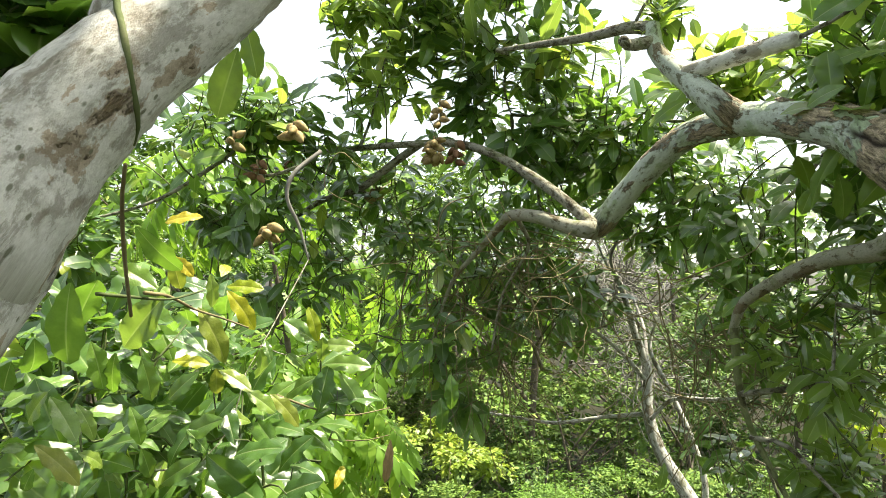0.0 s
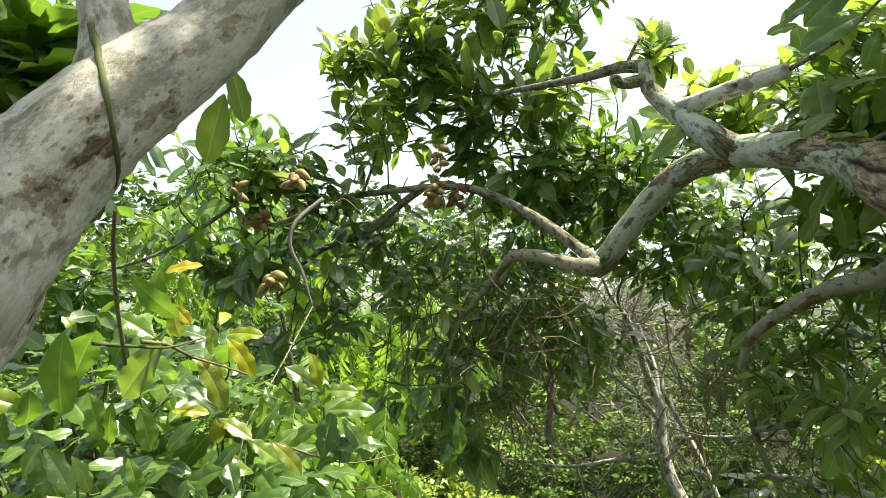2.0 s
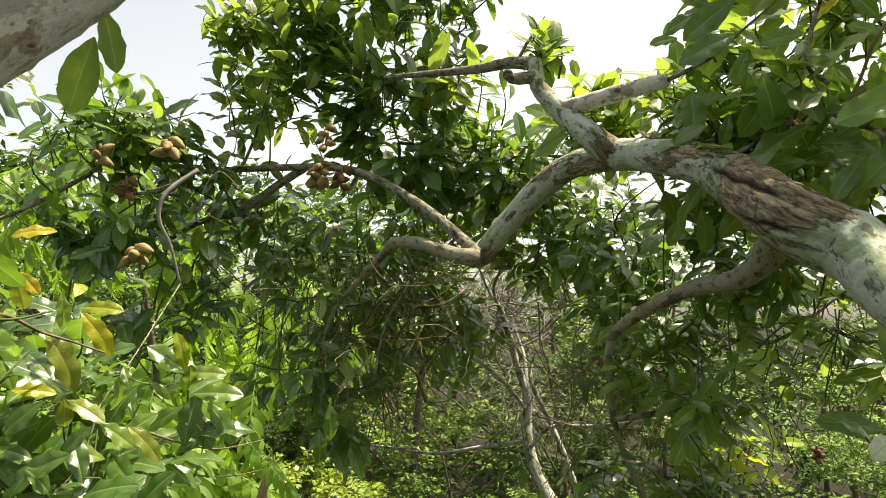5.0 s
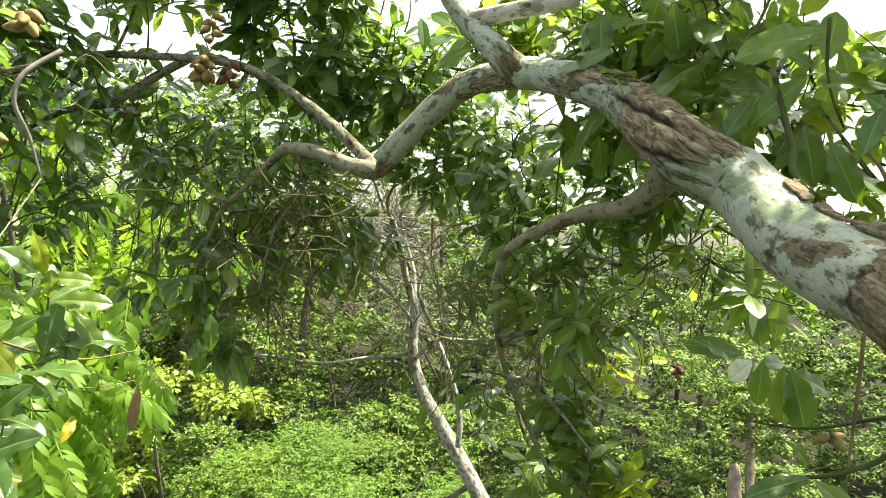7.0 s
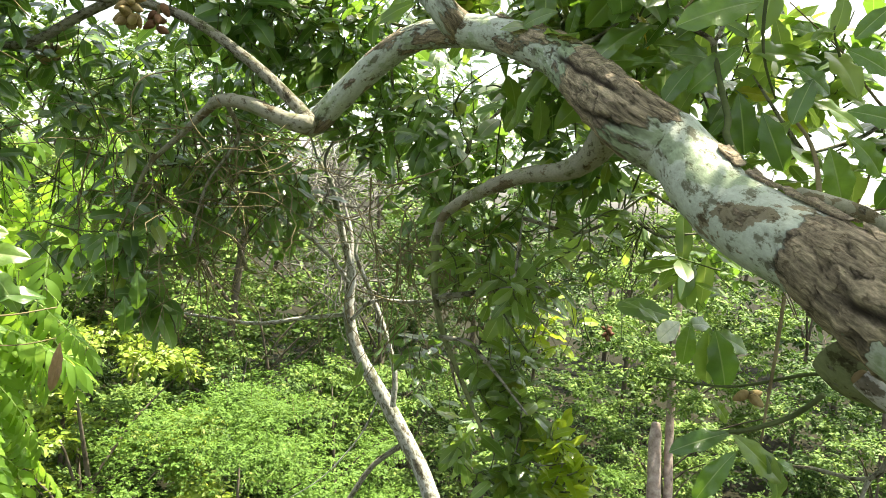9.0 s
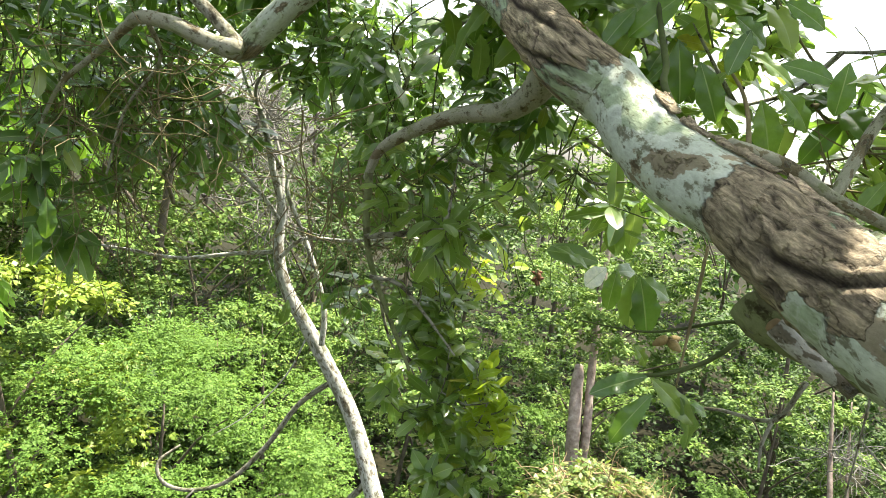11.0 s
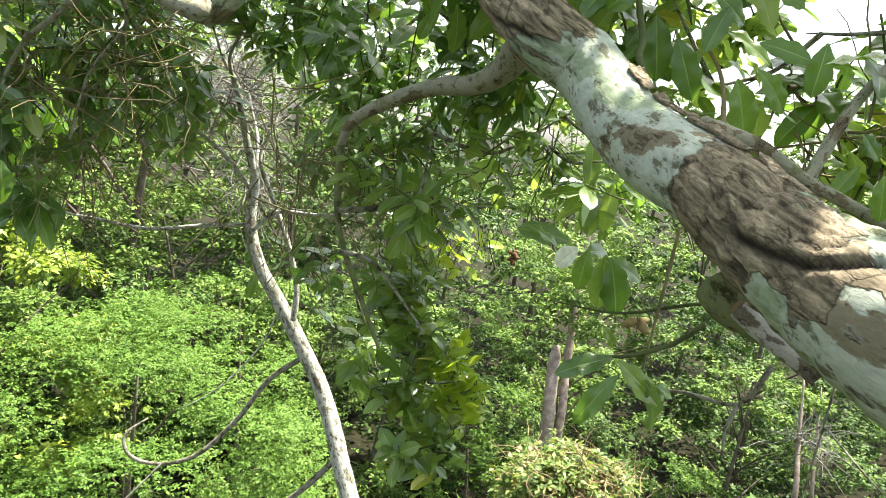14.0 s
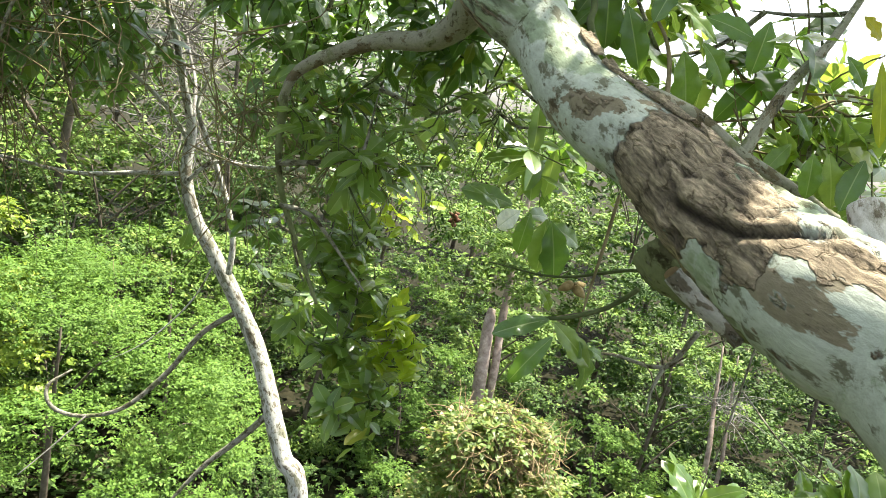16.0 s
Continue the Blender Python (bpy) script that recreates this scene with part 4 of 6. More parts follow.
crown(tree, (1.321, 1.808, 7.853), (0.26, 0.22, 0.20), 14, 0.13, 0.3, mat_leaf, 99)
crown(tree, (1.343, 1.653, 7.541), (0.24, 0.20, 0.20), 13, 0.13, 0.5, mat_leaf, 100)
crown(tree, (1.453, 1.762, 8.044), (0.24, 0.22, 0.18), 11, 0.13, 0.2, mat_fresh, 101)
crown(tree, (1.120, 2.021, 7.930), (0.20, 0.20, 0.14), 8, 0.125, 0.2, mat_fresh, 102)
crown(tree, (1.746, 1.858, 7.604), (0.30, 0.25, 0.20), 16, 0.13, 0.4, mat_fresh, 63)
crown(tree, (1.985, 1.746, 7.520), (0.24, 0.25, 0.14), 6, 0.13, 0.5, mat_fresh, 64)
crown(tree, (1.671, 2.222, 7.718), (0.30, 0.25, 0.20), 16, 0.125, 0.4, mat_leaf, 65)
crown(tree, (1.504, 2.272, 7.466), (0.26, 0.25, 0.18), 15, 0.125, 0.5, mat_fresh, 66)
crown(tree, (2.020, 1.660, 7.700), (0.16, 0.25, 0.16), 8, 0.13, 0.4, mat_leaf, 67)
# boughs overhead, whose shade falls on the limbs
crown(tree, (1.5, 1.15, 8.7), (0.7, 0.6, 0.35), 120, 0.14, 0.4, mat_leaf, 60, kinds=LOW, count=7)
crown(tree, (0.45, 0.75, 8.6), (0.55, 0.5, 0.3), 50, 0.14, 0.4, mat_leaf, 61, count=7)
crown(tree, (1.9, 0.6, 8.5), (0.6, 0.6, 0.35), 50, 0.14, 0.4, mat_leaf, 62, count=7)
for n, (spot, reach, many) in enumerate((((0.3, -0.6, 9.1), (0.8, 0.6, 0.35), 60), ((-0.9, -0.5, 8.5), (0.7, 0.6, 0.4), 60), ((0.9, -1.3, 8.2), (0.8, 0.6, 0.5), 60), ((-0.3, -1.6, 8.0), (0.8, 0.6, 0.5), 60), ((1.9, -0.5, 8.2), (0.7, 0.7, 0.5), 60), ((-1.5, 0.0, 8.3), (0.5, 0.5, 0.4), 40), ((2.3, 0.3, 7.9), (0.4, 0.5, 0.4), 36))):
    crown(tree, spot, reach, many, 0.14, 0.4, mat_leaf, 250 + n, kinds=LOW, count=8)
# sunlit shoots close by
crown(tree, (1.274, 2.687, 7.307), (0.22, 0.2, 0.14), 16, 0.11, 0.6, mat_leaf, 96)
crown(tree, (-1.472, 2.317, 7.230), (0.30, 0.3, 0.26), 30, 0.125, 0.6, mat_leaf, 95)
crown(tree, (-0.654, 1.221, 6.836), (0.26, 0.22, 0.20), 6, 0.125, 0.35, None, 70, stout=0.25, single=True, single_mat="green", count=7)
crown(tree, (-0.504, 1.508, 6.852), (0.22, 0.2, 0.20), 6, 0.125, 0.3, None, 71, stout=0.25, single=True, single_mat="green", count=7)
crown(tree, (-0.545, 1.351, 6.678), (0.34, 0.22, 0.10), 6, 0.125, 0.3, None, 72, stout=0.25, single=True, single_mat="green", count=7)
crown(tree, (-0.363, 1.704, 6.872), (0.09, 0.09, 0.08), 1, 0.115, 0.1, None, 73, stout=0.25, single=True, single_mat="fresh", count=7)
crown(tree, (-0.870, 1.600, 6.793), (0.40, 0.22, 0.30), 40, 0.13, 0.4, mat_leaf, 74, stout=0.3, kinds=NEAR)
crown(tree, (-0.680, 1.850, 6.574), (0.22, 0.22, 0.16), 16, 0.125, 0.4, mat_leaf, 75, stout=0.3, kinds=NEAR)
crown(tree, (-0.754, 1.107, 6.748), (0.2, 0.2, 0.14), 5, 0.125, 0.4, mat_fresh, 76, stout=0.3, kinds=NEAR)
crown(tree, (-0.561, 0.748, 7.407), (0.16, 0.14, 0.12), 20, 0.13, 0.5, mat_leaf, 77, kinds=NEAR)
crown(tree, (-0.713, 0.963, 7.442), (0.24, 0.14, 0.18), 26, 0.13, 0.5, mat_leaf, 80, kinds=NEAR)
crown(tree, (1.642, 0.939, 6.115), (0.12, 0.1, 0.06), 5, 0.12, 0.0, mat_fresh, 78, kinds=NEAR, stout=0.35)
crown(tree, (1.573, 0.567, 6.380), (0.10, 0.1, 0.07), 5, 0.12, 0.0, mat_fresh, 79, kinds=NEAR, stout=0.35)


def leaf_to(a, b, sort, up=(0.2, -0.3, 1), variant=0, label="", narrow=1.0):
    way = Vector(b) - Vector(a)
    ob = one_leaf(tree, a, tuple(way), up, way.length, sort, variant, label)
    ob.matrix_basis = ob.matrix_basis @ Matrix.Diagonal((1, narrow, narrow, 1))


leaf_to((-0.497, 0.766, 7.030), (-0.521, 0.778, 6.912), "green", (0.3, -1, 0.5), 1)
leaf_to((-0.500, 0.931, 7.114), (-0.450, 0.958, 7.036), "green", (-0.5, -1, 0.6), 1)
leaf_to((-0.256, 0.646, 7.278), (-0.291, 0.677, 7.207), "fresh", (0.3, -0.95, 0.15), 2, narrow=0.9)
leaf_to((-0.253, 0.656, 7.312), (-0.243, 0.680, 7.254), "fresh", (0.4, -0.9, 0.1), 2, narrow=0.85)
leaf_to((-0.490, 1.048, 7.074), (-0.462, 1.061, 7.042), "yellow", (0, -1, 0.8), 2)
leaf_to((-0.559, 1.338, 7.168), (-0.629, 1.308, 7.173), "yellow", (0.2, -1, 0.8), 1)
leaf_to((-0.385, 1.604, 6.933), (-0.390, 1.605, 6.974), "yellow", (0.2, -1, 0.3), 1)
leaf_to((0.941, 1.270, 7.376), (0.929, 1.254, 7.455), "yellow", (0.3, -1, 0.2), 3, "bright yellow leaf")
leaf_to((-0.313, 1.525, 6.564), (-0.292, 1.544, 6.615), "yellow", (0.3, -1, 0.2), 1)
leaf_to((-0.263, 2.253, 6.516), (-0.272, 2.214, 6.373), "dry", (0.3, -1, 0.2), 3, "dry brown hanging leaf", narrow=0.55)
# shoot with a leaf whitened for sky glare, and drooping leaves, seen against the wood
leaf_to((1.093, 1.253, 6.788), (1.058, 1.285, 6.739), "pale", (-0.43, -0.63, 0.58), 2, narrow=1.5)
leaf_to((1.108, 1.301, 6.792), (0.985, 1.332, 6.822), "fresh", (-0.59, -0.58, 0.54), 0)
leaf_to((1.131, 1.259, 6.785), (1.115, 1.258, 6.679), "green", (-0.53, -0.58, 0.58), 1, narrow=1.1)
leaf_to((1.156, 1.227, 6.781), (1.174, 1.231, 6.643), "fresh", (-0.46, -0.60, 0.60), 2)
leaf_to((1.153, 1.206, 6.779), (1.207, 1.195, 6.636), "green", (-0.47, -0.59, 0.60), 2)
leaf_to((1.156, 1.226, 6.768), (1.265, 1.180, 6.748), "fresh", (-0.57, -0.55, 0.57), 1)
leaf_to((1.122, 1.262, 6.777), (1.230, 1.262, 6.797), "fresh", (-0.36, -0.65, 0.57), 3)
leaf_to((1.117, 1.156, 6.636), (1.168, 1.132, 6.587), "green", (-0.56, -0.54, 0.65), 1)
leaf_to((0.999, 0.987, 6.628), (0.884, 1.011, 6.600), "green", (-0.63, -0.51, 0.67), 0, narrow=0.8)
leaf_to((1.005, 0.972, 6.597), (0.925, 0.997, 6.497), "green", (-0.54, -0.53, 0.71), 1, narrow=0.85)
leaf_to((0.984, 0.962, 6.634), (1.069, 0.899, 6.558), "fresh", (-0.67, -0.46, 0.68), 0, narrow=0.8)
leaf_to((1.032, 0.929, 6.606), (1.135, 0.919, 6.467), "fresh", (-0.40, -0.55, 0.72), 3, narrow=0.8)
leaf_to((1.077, 0.952, 6.581), (1.134, 0.928, 6.570), "green", (-0.59, -0.48, 0.68), 1)
leaf_to((0.558, 1.962, 6.525), (0.550, 1.943, 6.448), "fresh", (0.2, -1, 0.2), 1)
leaf_to((-0.164, 2.000, 6.758), (-0.195, 1.987, 6.691), "green", (0.4, -1, 0.8), 2)
leaf_to((-0.060, 2.007, 6.767), (-0.048, 1.991, 6.661), "green", (0.4, -1, 0.2), 0)
leaf_to((-0.089, 1.996, 6.698), (-0.071, 1.977, 6.593), "green", (0.4, -1, 0.2), 1)
leaf_to((0.965, 1.311, 6.825), (1.029, 1.234, 6.820), "fresh", (0, -0.4, 1), 1)
part("shoot", tube([((1.067, 0.791, 6.779), 0.004), ((1.177, 0.971, 6.741), 0.004), ((1.178, 1.176, 6.658), 0.003), ((1.158, 1.394, 6.623), 0.002)], 6, 0.03, 0.1), mat_twig_green, tree)
part("shoot", tube([((1.070, 0.859, 6.737), 0.005), ((1.072, 0.918, 6.679), 0.005), ((1.008, 0.973, 6.635), 0.004), ((0.988, 1.058, 6.611), 0.002)], 6, 0.03, 0.1), mat_twig_green, tree)
part("shoot", tube([((1.188, 1.064, 6.879), 0.004), ((1.175, 1.057, 6.759), 0.004), ((1.155, 1.047, 6.651), 0.003), ((1.140, 1.037, 6.580), 0.002)], 6, 0.03, 0.1), mat_twig, tree)
part("shoot", tube([((1.294, 0.861, 6.647), 0.006), ((1.331, 0.938, 6.533), 0.005), ((1.306, 1.050, 6.513), 0.004), ((1.285, 1.144, 6.483), 0.002)], 8, 0.03, 0.12), mat_bark_limb, tree)
part("shoot", tube([((1.331, 0.938, 6.533), 0.005), ((1.311, 0.938, 6.483), 0.004), ((1.297, 0.923, 6.427), 0.002)], 8, 0.03, 0.12), mat_bark_limb, tree)
# single leaves of the near shoots, with their stems
leaf_to((-0.513, 1.061, 7.009), (-0.602, 1.083, 6.918), "fresh", (0.45, -0.72, 0.49), 2)
leaf_to((-0.578, 1.025, 7.060), (-0.504, 1.009, 7.032), "fresh", (0.35, -0.72, 0.44), 0)
leaf_to((-0.522, 1.228, 6.985), (-0.452, 1.235, 6.888), "olive", (0.48, -0.74, 0.50), 1)
leaf_to((-0.486, 1.281, 7.025), (-0.413, 1.263, 7.030), "gold", (0.45, -0.75, 0.45), 0)
leaf_to((-0.489, 1.290, 7.017), (-0.423, 1.296, 6.946), "gold", (0.25, -0.76, 0.48), 1)
leaf_to((-0.536, 1.141, 7.077), (-0.529, 1.165, 7.016), "olive", (0.12, -0.74, 0.44), 2)
leaf_to((-0.493, 1.268, 7.044), (-0.489, 1.306, 7.085), "gold", (0.37, -0.75, 0.43), 3)
leaf_to((-0.497, 1.220, 7.049), (-0.483, 1.224, 6.984), "fresh", (0.58, -0.74, 0.46), 1)
leaf_to((-0.555, 0.822, 6.888), (-0.604, 0.843, 6.843), "fresh", (0.33, -0.67, 0.57), 2)
leaf_to((-0.583, 0.872, 6.874), (-0.531, 0.856, 6.825), "fresh", (0.60, -0.67, 0.58), 0)
leaf_to((-0.584, 0.938, 6.853), (-0.548, 0.942, 6.804), "fresh", (0.68, -0.68, 0.59), 1)
leaf_to((-0.603, 0.873, 6.808), (-0.534, 0.878, 6.765), "olive", (0.60, -0.66, 0.63), 1)
leaf_to((-0.602, 0.980, 6.771), (-0.568, 1.022, 6.748), "fresh", (0.77, -0.67, 0.63), 3)
leaf_to((-0.558, 1.091, 6.753), (-0.546, 1.114, 6.697), "fresh", (0.43, -0.70, 0.64), 2)
leaf_to((-0.477, 1.146, 6.724), (-0.548, 1.126, 6.687), "fresh", (0.50, -0.71, 0.65), 0)
leaf_to((-0.447, 1.291, 6.674), (-0.506, 1.313, 6.603), "fresh", (0.35, -0.73, 0.66), 2)
leaf_to((-0.482, 1.205, 6.693), (-0.524, 1.207, 6.635), "green", (0.08, -0.73, 0.66), 1)
leaf_to((-0.459, 1.351, 6.653), (-0.382, 1.335, 6.611), "fresh", (0.52, -0.73, 0.66), 0)
leaf_to((-0.403, 1.421, 6.707), (-0.370, 1.427, 6.625), "fresh", (0.49, -0.74, 0.64), 1)
leaf_to((-0.443, 1.423, 6.656), (-0.378, 1.467, 6.621), "fresh", (0.60, -0.74, 0.65), 3)
leaf_to((-0.464, 1.218, 6.779), (-0.554, 1.236, 6.747), "fresh", (0.48, -0.73, 0.60), 2)
leaf_to((-0.445, 1.250, 6.820), (-0.494, 1.231, 6.776), "green", (0.06, -0.75, 0.58), 0)
leaf_to((-0.467, 1.355, 6.810), (-0.406, 1.379, 6.765), "fresh", (0.53, -0.75, 0.58), 2)
leaf_to((-0.431, 1.406, 6.796), (-0.356, 1.412, 6.736), "olive", (0.40, -0.76, 0.59), 1)
leaf_to((-0.559, 1.085, 6.904), (-0.544, 1.109, 6.827), "fresh", (0.54, -0.71, 0.55), 2)
leaf_to((-0.552, 0.986, 6.923), (-0.569, 0.989, 6.853), "green", (0.17, -0.71, 0.54), 1)
leaf_to((-0.484, 1.145, 6.875), (-0.537, 1.125, 6.832), "fresh", (0.21, -0.73, 0.56), 0)
leaf_to((-0.582, 0.968, 6.941), (-0.567, 0.993, 6.864), "green", (0.68, -0.69, 0.54), 2)
leaf_to((-0.443, 1.367, 6.895), (-0.436, 1.411, 6.814), "fresh", (0.62, -0.75, 0.54), 3)
leaf_to((-0.495, 1.269, 6.863), (-0.423, 1.253, 6.837), "fresh", (0.65, -0.74, 0.55), 0)
leaf_to((-0.491, 1.246, 6.869), (-0.495, 1.269, 6.812), "olive", (0.27, -0.74, 0.56), 2)
leaf_to((-0.544, 1.172, 6.890), (-0.480, 1.174, 6.895), "gold", (0.80, -0.72, 0.53), 1)
leaf_to((-0.562, 1.056, 6.829), (-0.534, 1.060, 6.765), "green", (0.44, -0.71, 0.60), 1)
leaf_to((-0.530, 1.209, 6.761), (-0.493, 1.232, 6.715), "green", (0.58, -0.72, 0.62), 2)
leaf_to((-0.510, 1.088, 6.805), (-0.547, 1.068, 6.786), "green", (0.33, -0.72, 0.60), 0)
leaf_to((-0.559, 0.754, 6.935), (-0.586, 0.775, 6.891), "green", (0.45, -0.66, 0.54), 2)
leaf_to((-0.584, 0.834, 6.956), (-0.601, 0.877, 6.883), "green", (0.53, -0.67, 0.53), 3)
leaf_to((-0.583, 0.776, 6.823), (-0.565, 0.796, 6.825), "fresh", (0.54, -0.65, 0.61), 2)
leaf_to((-0.554, 0.797, 6.797), (-0.575, 0.799, 6.760), "green", (0.52, -0.65, 0.64), 1)
leaf_to((-0.543, 0.940, 6.748), (-0.565, 0.921, 6.721), "green", (0.47, -0.68, 0.65), 0)
leaf_to((-0.560, 1.079, 6.705), (-0.550, 1.102, 6.666), "fresh", (0.53, -0.69, 0.66), 2)
leaf_to((-0.417, 1.358, 6.871), (-0.429, 1.355, 6.917), "fresh", (0.22, -0.77, 0.52), 1)
leaf_to((-0.359, 1.567, 6.886), (-0.435, 1.531, 6.952), "fresh", (0.34, -0.77, 0.50), 2)
leaf_to((-0.359, 1.567, 6.886), (-0.278, 1.539, 6.897), "fresh", (0.30, -0.78, 0.52), 0)
leaf_to((-0.348, 1.570, 6.842), (-0.240, 1.546, 6.853), "fresh", (0.28, -0.78, 0.54), 0)
leaf_to((-0.315, 1.572, 6.822), (-0.240, 1.549, 6.744), "fresh", (0.28, -0.78, 0.57), 1)
leaf_to((-0.366, 1.571, 6.816), (-0.292, 1.548, 6.731), "green", (0.30, -0.77, 0.57), 2)
leaf_to((-0.368, 1.571, 6.811), (-0.446, 1.540, 6.776), "fresh", (0.34, -0.76, 0.56), 3)
leaf_to((-0.366, 1.566, 6.894), (-0.370, 1.532, 6.972), "gold", (0.32, -0.77, 0.50), 1)
leaf_to((-0.355, 1.569, 6.848), (-0.346, 1.536, 6.904), "fresh", (0.31, -0.77, 0.52), 2)
leaf_to((-0.395, 1.569, 6.828), (-0.417, 1.536, 6.871), "fresh", (0.34, -0.77, 0.54), 1)
part("shoot", tube([((-0.533, 1.033, 7.015), 0.0035), ((-0.518, 1.094, 7.008), 0.0030), ((-0.499, 1.156, 6.984), 0.0025), ((-0.473, 1.198, 6.970), 0.0020), ((-0.428, 1.241, 6.947), 0.0015)], 8, 0.02, 0.1), mat_twig, tree)
part("shoot", tube([((-0.556, 0.932, 7.014), 0.0030), ((-0.536, 0.993, 7.009), 0.0025), ((-0.509, 1.075, 7.004), 0.0020), ((-0.484, 1.155, 7.018), 0.0015)], 8, 0.02, 0.1), mat_twig_green, tree)
part("shoot", tube([((-0.368, 1.575, 6.741), 0.0030), ((-0.358, 1.571, 6.821), 0.0023), ((-0.361, 1.566, 6.902), 0.0015)], 8, 0.02, 0.1), mat_twig_green, tree)
part("shoot", tube([((-0.429, 1.450, 6.787), 0.0028), ((-0.364, 1.555, 6.738), 0.0023), ((-0.301, 1.659, 6.706), 0.0019), ((-0.214, 1.762, 6.707), 0.0014)], 8, 0.02, 0.1), mat_twig, tree)
part("shoot", tube([((-0.383, 1.556, 6.711), 0.0022), ((-0.354, 1.610, 6.661), 0.0018), ((-0.280, 1.714, 6.632), 0.0014), ((-0.219, 1.817, 6.625), 0.0010)], 8, 0.02, 0.1), mat_twig, tree)
leaf_to((-0.410, 0.668, 7.347), (-0.528, 0.667, 7.306), "fresh", (-0.20, 0.30, -1.00), 2)
leaf_to((-0.549, 0.715, 7.321), (-0.482, 0.720, 7.282), "green", (0.42, -0.64, 0.22), 1)
leaf_to((-0.554, 0.764, 7.332), (-0.582, 0.767, 7.276), "green", (0.43, -0.64, 0.23), 2)
leaf_to((0.924, 1.255, 7.348), (0.816, 1.278, 7.344), "fresh", (-0.54, -0.60, 0.27), 0)
leaf_to((1.048, 1.206, 7.375), (0.952, 1.269, 7.400), "fresh", (-0.41, -0.64, 0.27), 2)
leaf_to((0.925, 1.255, 7.343), (1.002, 1.224, 7.360), "fresh", (-0.49, -0.61, 0.28), 1)
leaf_to((1.060, 1.126, 7.374), (0.976, 1.175, 7.284), "green", (-0.44, -0.61, 0.29), 2)
leaf_to((0.987, 1.174, 7.337), (0.917, 1.176, 7.262), "green", (-0.60, -0.57, 0.29), 0)
leaf_to((1.029, 1.209, 7.307), (1.010, 1.234, 7.250), "fresh", (-0.42, -0.64, 0.32), 2)
leaf_to((1.045, 1.103, 7.279), (1.082, 1.100, 7.156), "green", (-0.47, -0.60, 0.35), 2)
leaf_to((1.091, 1.082, 7.244), (1.124, 1.038, 7.129), "green", (-0.68, -0.50, 0.35), 0)
leaf_to((1.092, 0.924, 7.168), (1.146, 0.916, 7.063), "green", (-0.53, -0.53, 0.40), 2)
leaf_to((1.152, 0.934, 7.194), (1.239, 0.894, 7.131), "green", (-0.64, -0.47, 0.37), 1)
leaf_to((1.032, 1.056, 7.446), (0.875, 1.095, 7.405), "green", (-0.61, -0.53, 0.22), 0)
leaf_to((1.213, 0.927, 7.441), (1.169, 0.962, 7.383), "green", (-0.52, -0.51, 0.25), 2)
leaf_to((1.139, 0.951, 7.353), (1.209, 0.898, 7.318), "green", (-0.72, -0.43, 0.27), 0)
leaf_to((1.218, 1.198, 7.477), (1.251, 1.178, 7.376), "fresh", (-0.57, -0.53, 0.26), 1)
leaf_to((1.202, 1.194, 7.330), (1.156, 1.238, 7.368), "fresh", (-0.46, -0.59, 0.30), 2)
leaf_to((1.225, 1.183, 7.301), (1.139, 1.197, 7.315), "gold", (-0.66, -0.51, 0.30), 0)
leaf_to((0.926, 1.539, 7.536), (0.903, 1.542, 7.451), "green", (-0.40, -0.66, 0.24), 1)
leaf_to((0.978, 1.408, 7.522), (0.977, 1.425, 7.444), "green", (-0.35, -0.67, 0.24), 2)
leaf_to((1.024, 1.333, 7.487), (1.060, 1.293, 7.435), "green", (-0.58, -0.56, 0.23), 0)
leaf_to((0.922, 1.687, 7.319), (0.968, 1.702, 7.191), "fresh", (-0.21, -0.76, 0.37), 3)
leaf_to((0.871, 1.706, 7.290), (0.848, 1.732, 7.217), "fresh", (-0.27, -0.74, 0.36), 2)
leaf_to((0.837, 1.778, 7.336), (0.911, 1.747, 7.327), "fresh", (-0.36, -0.70, 0.32), 1)
leaf_to((0.932, 1.520, 7.305), (0.975, 1.496, 7.224), "fresh", (-0.43, -0.66, 0.34), 1)
leaf_to((1.220, 1.127, 7.246), (1.177, 1.161, 7.189), "fresh", (-0.49, -0.58, 0.36), 2)
leaf_to((1.298, 1.147, 7.227), (1.249, 1.172, 7.284), "gold", (-0.59, -0.52, 0.34), 1)
leaf_to((1.168, 1.107, 7.428), (1.250, 1.095, 7.429), "fresh", (-0.49, -0.55, 0.26), 2)
leaf_to((1.113, 1.240, 7.458), (1.156, 1.199, 7.433), "fresh", (-0.63, -0.52, 0.24), 0)
leaf_to((1.135, 1.216, 7.255), (1.091, 1.231, 7.208), "green", (-0.54, -0.58, 0.34), 1)
leaf_to((1.260, 1.100, 7.112), (1.241, 1.133, 7.159), "fresh", (-0.51, -0.56, 0.40), 2)
leaf_to((1.098, 1.020, 7.325), (1.188, 1.002, 7.287), "green", (-0.51, -0.55, 0.31), 2)
leaf_to((1.129, 1.006, 7.306), (1.077, 0.999, 7.224), "green", (-0.69, -0.48, 0.31), 0)
part("shoot", tube([((0.997, 1.289, 7.472), 0.0040), ((1.004, 1.229, 7.431), 0.0047), ((1.017, 1.166, 7.392), 0.0053), ((1.022, 1.163, 7.378), 0.0060)], 8, 0.02, 0.1), mat_bark_limb, tree)
part("shoot", tube([((1.085, 1.199, 7.480), 0.0030), ((1.054, 1.175, 7.428), 0.0045), ((1.022, 1.163, 7.381), 0.0060)], 8, 0.02, 0.1), mat_bark_limb, tree)
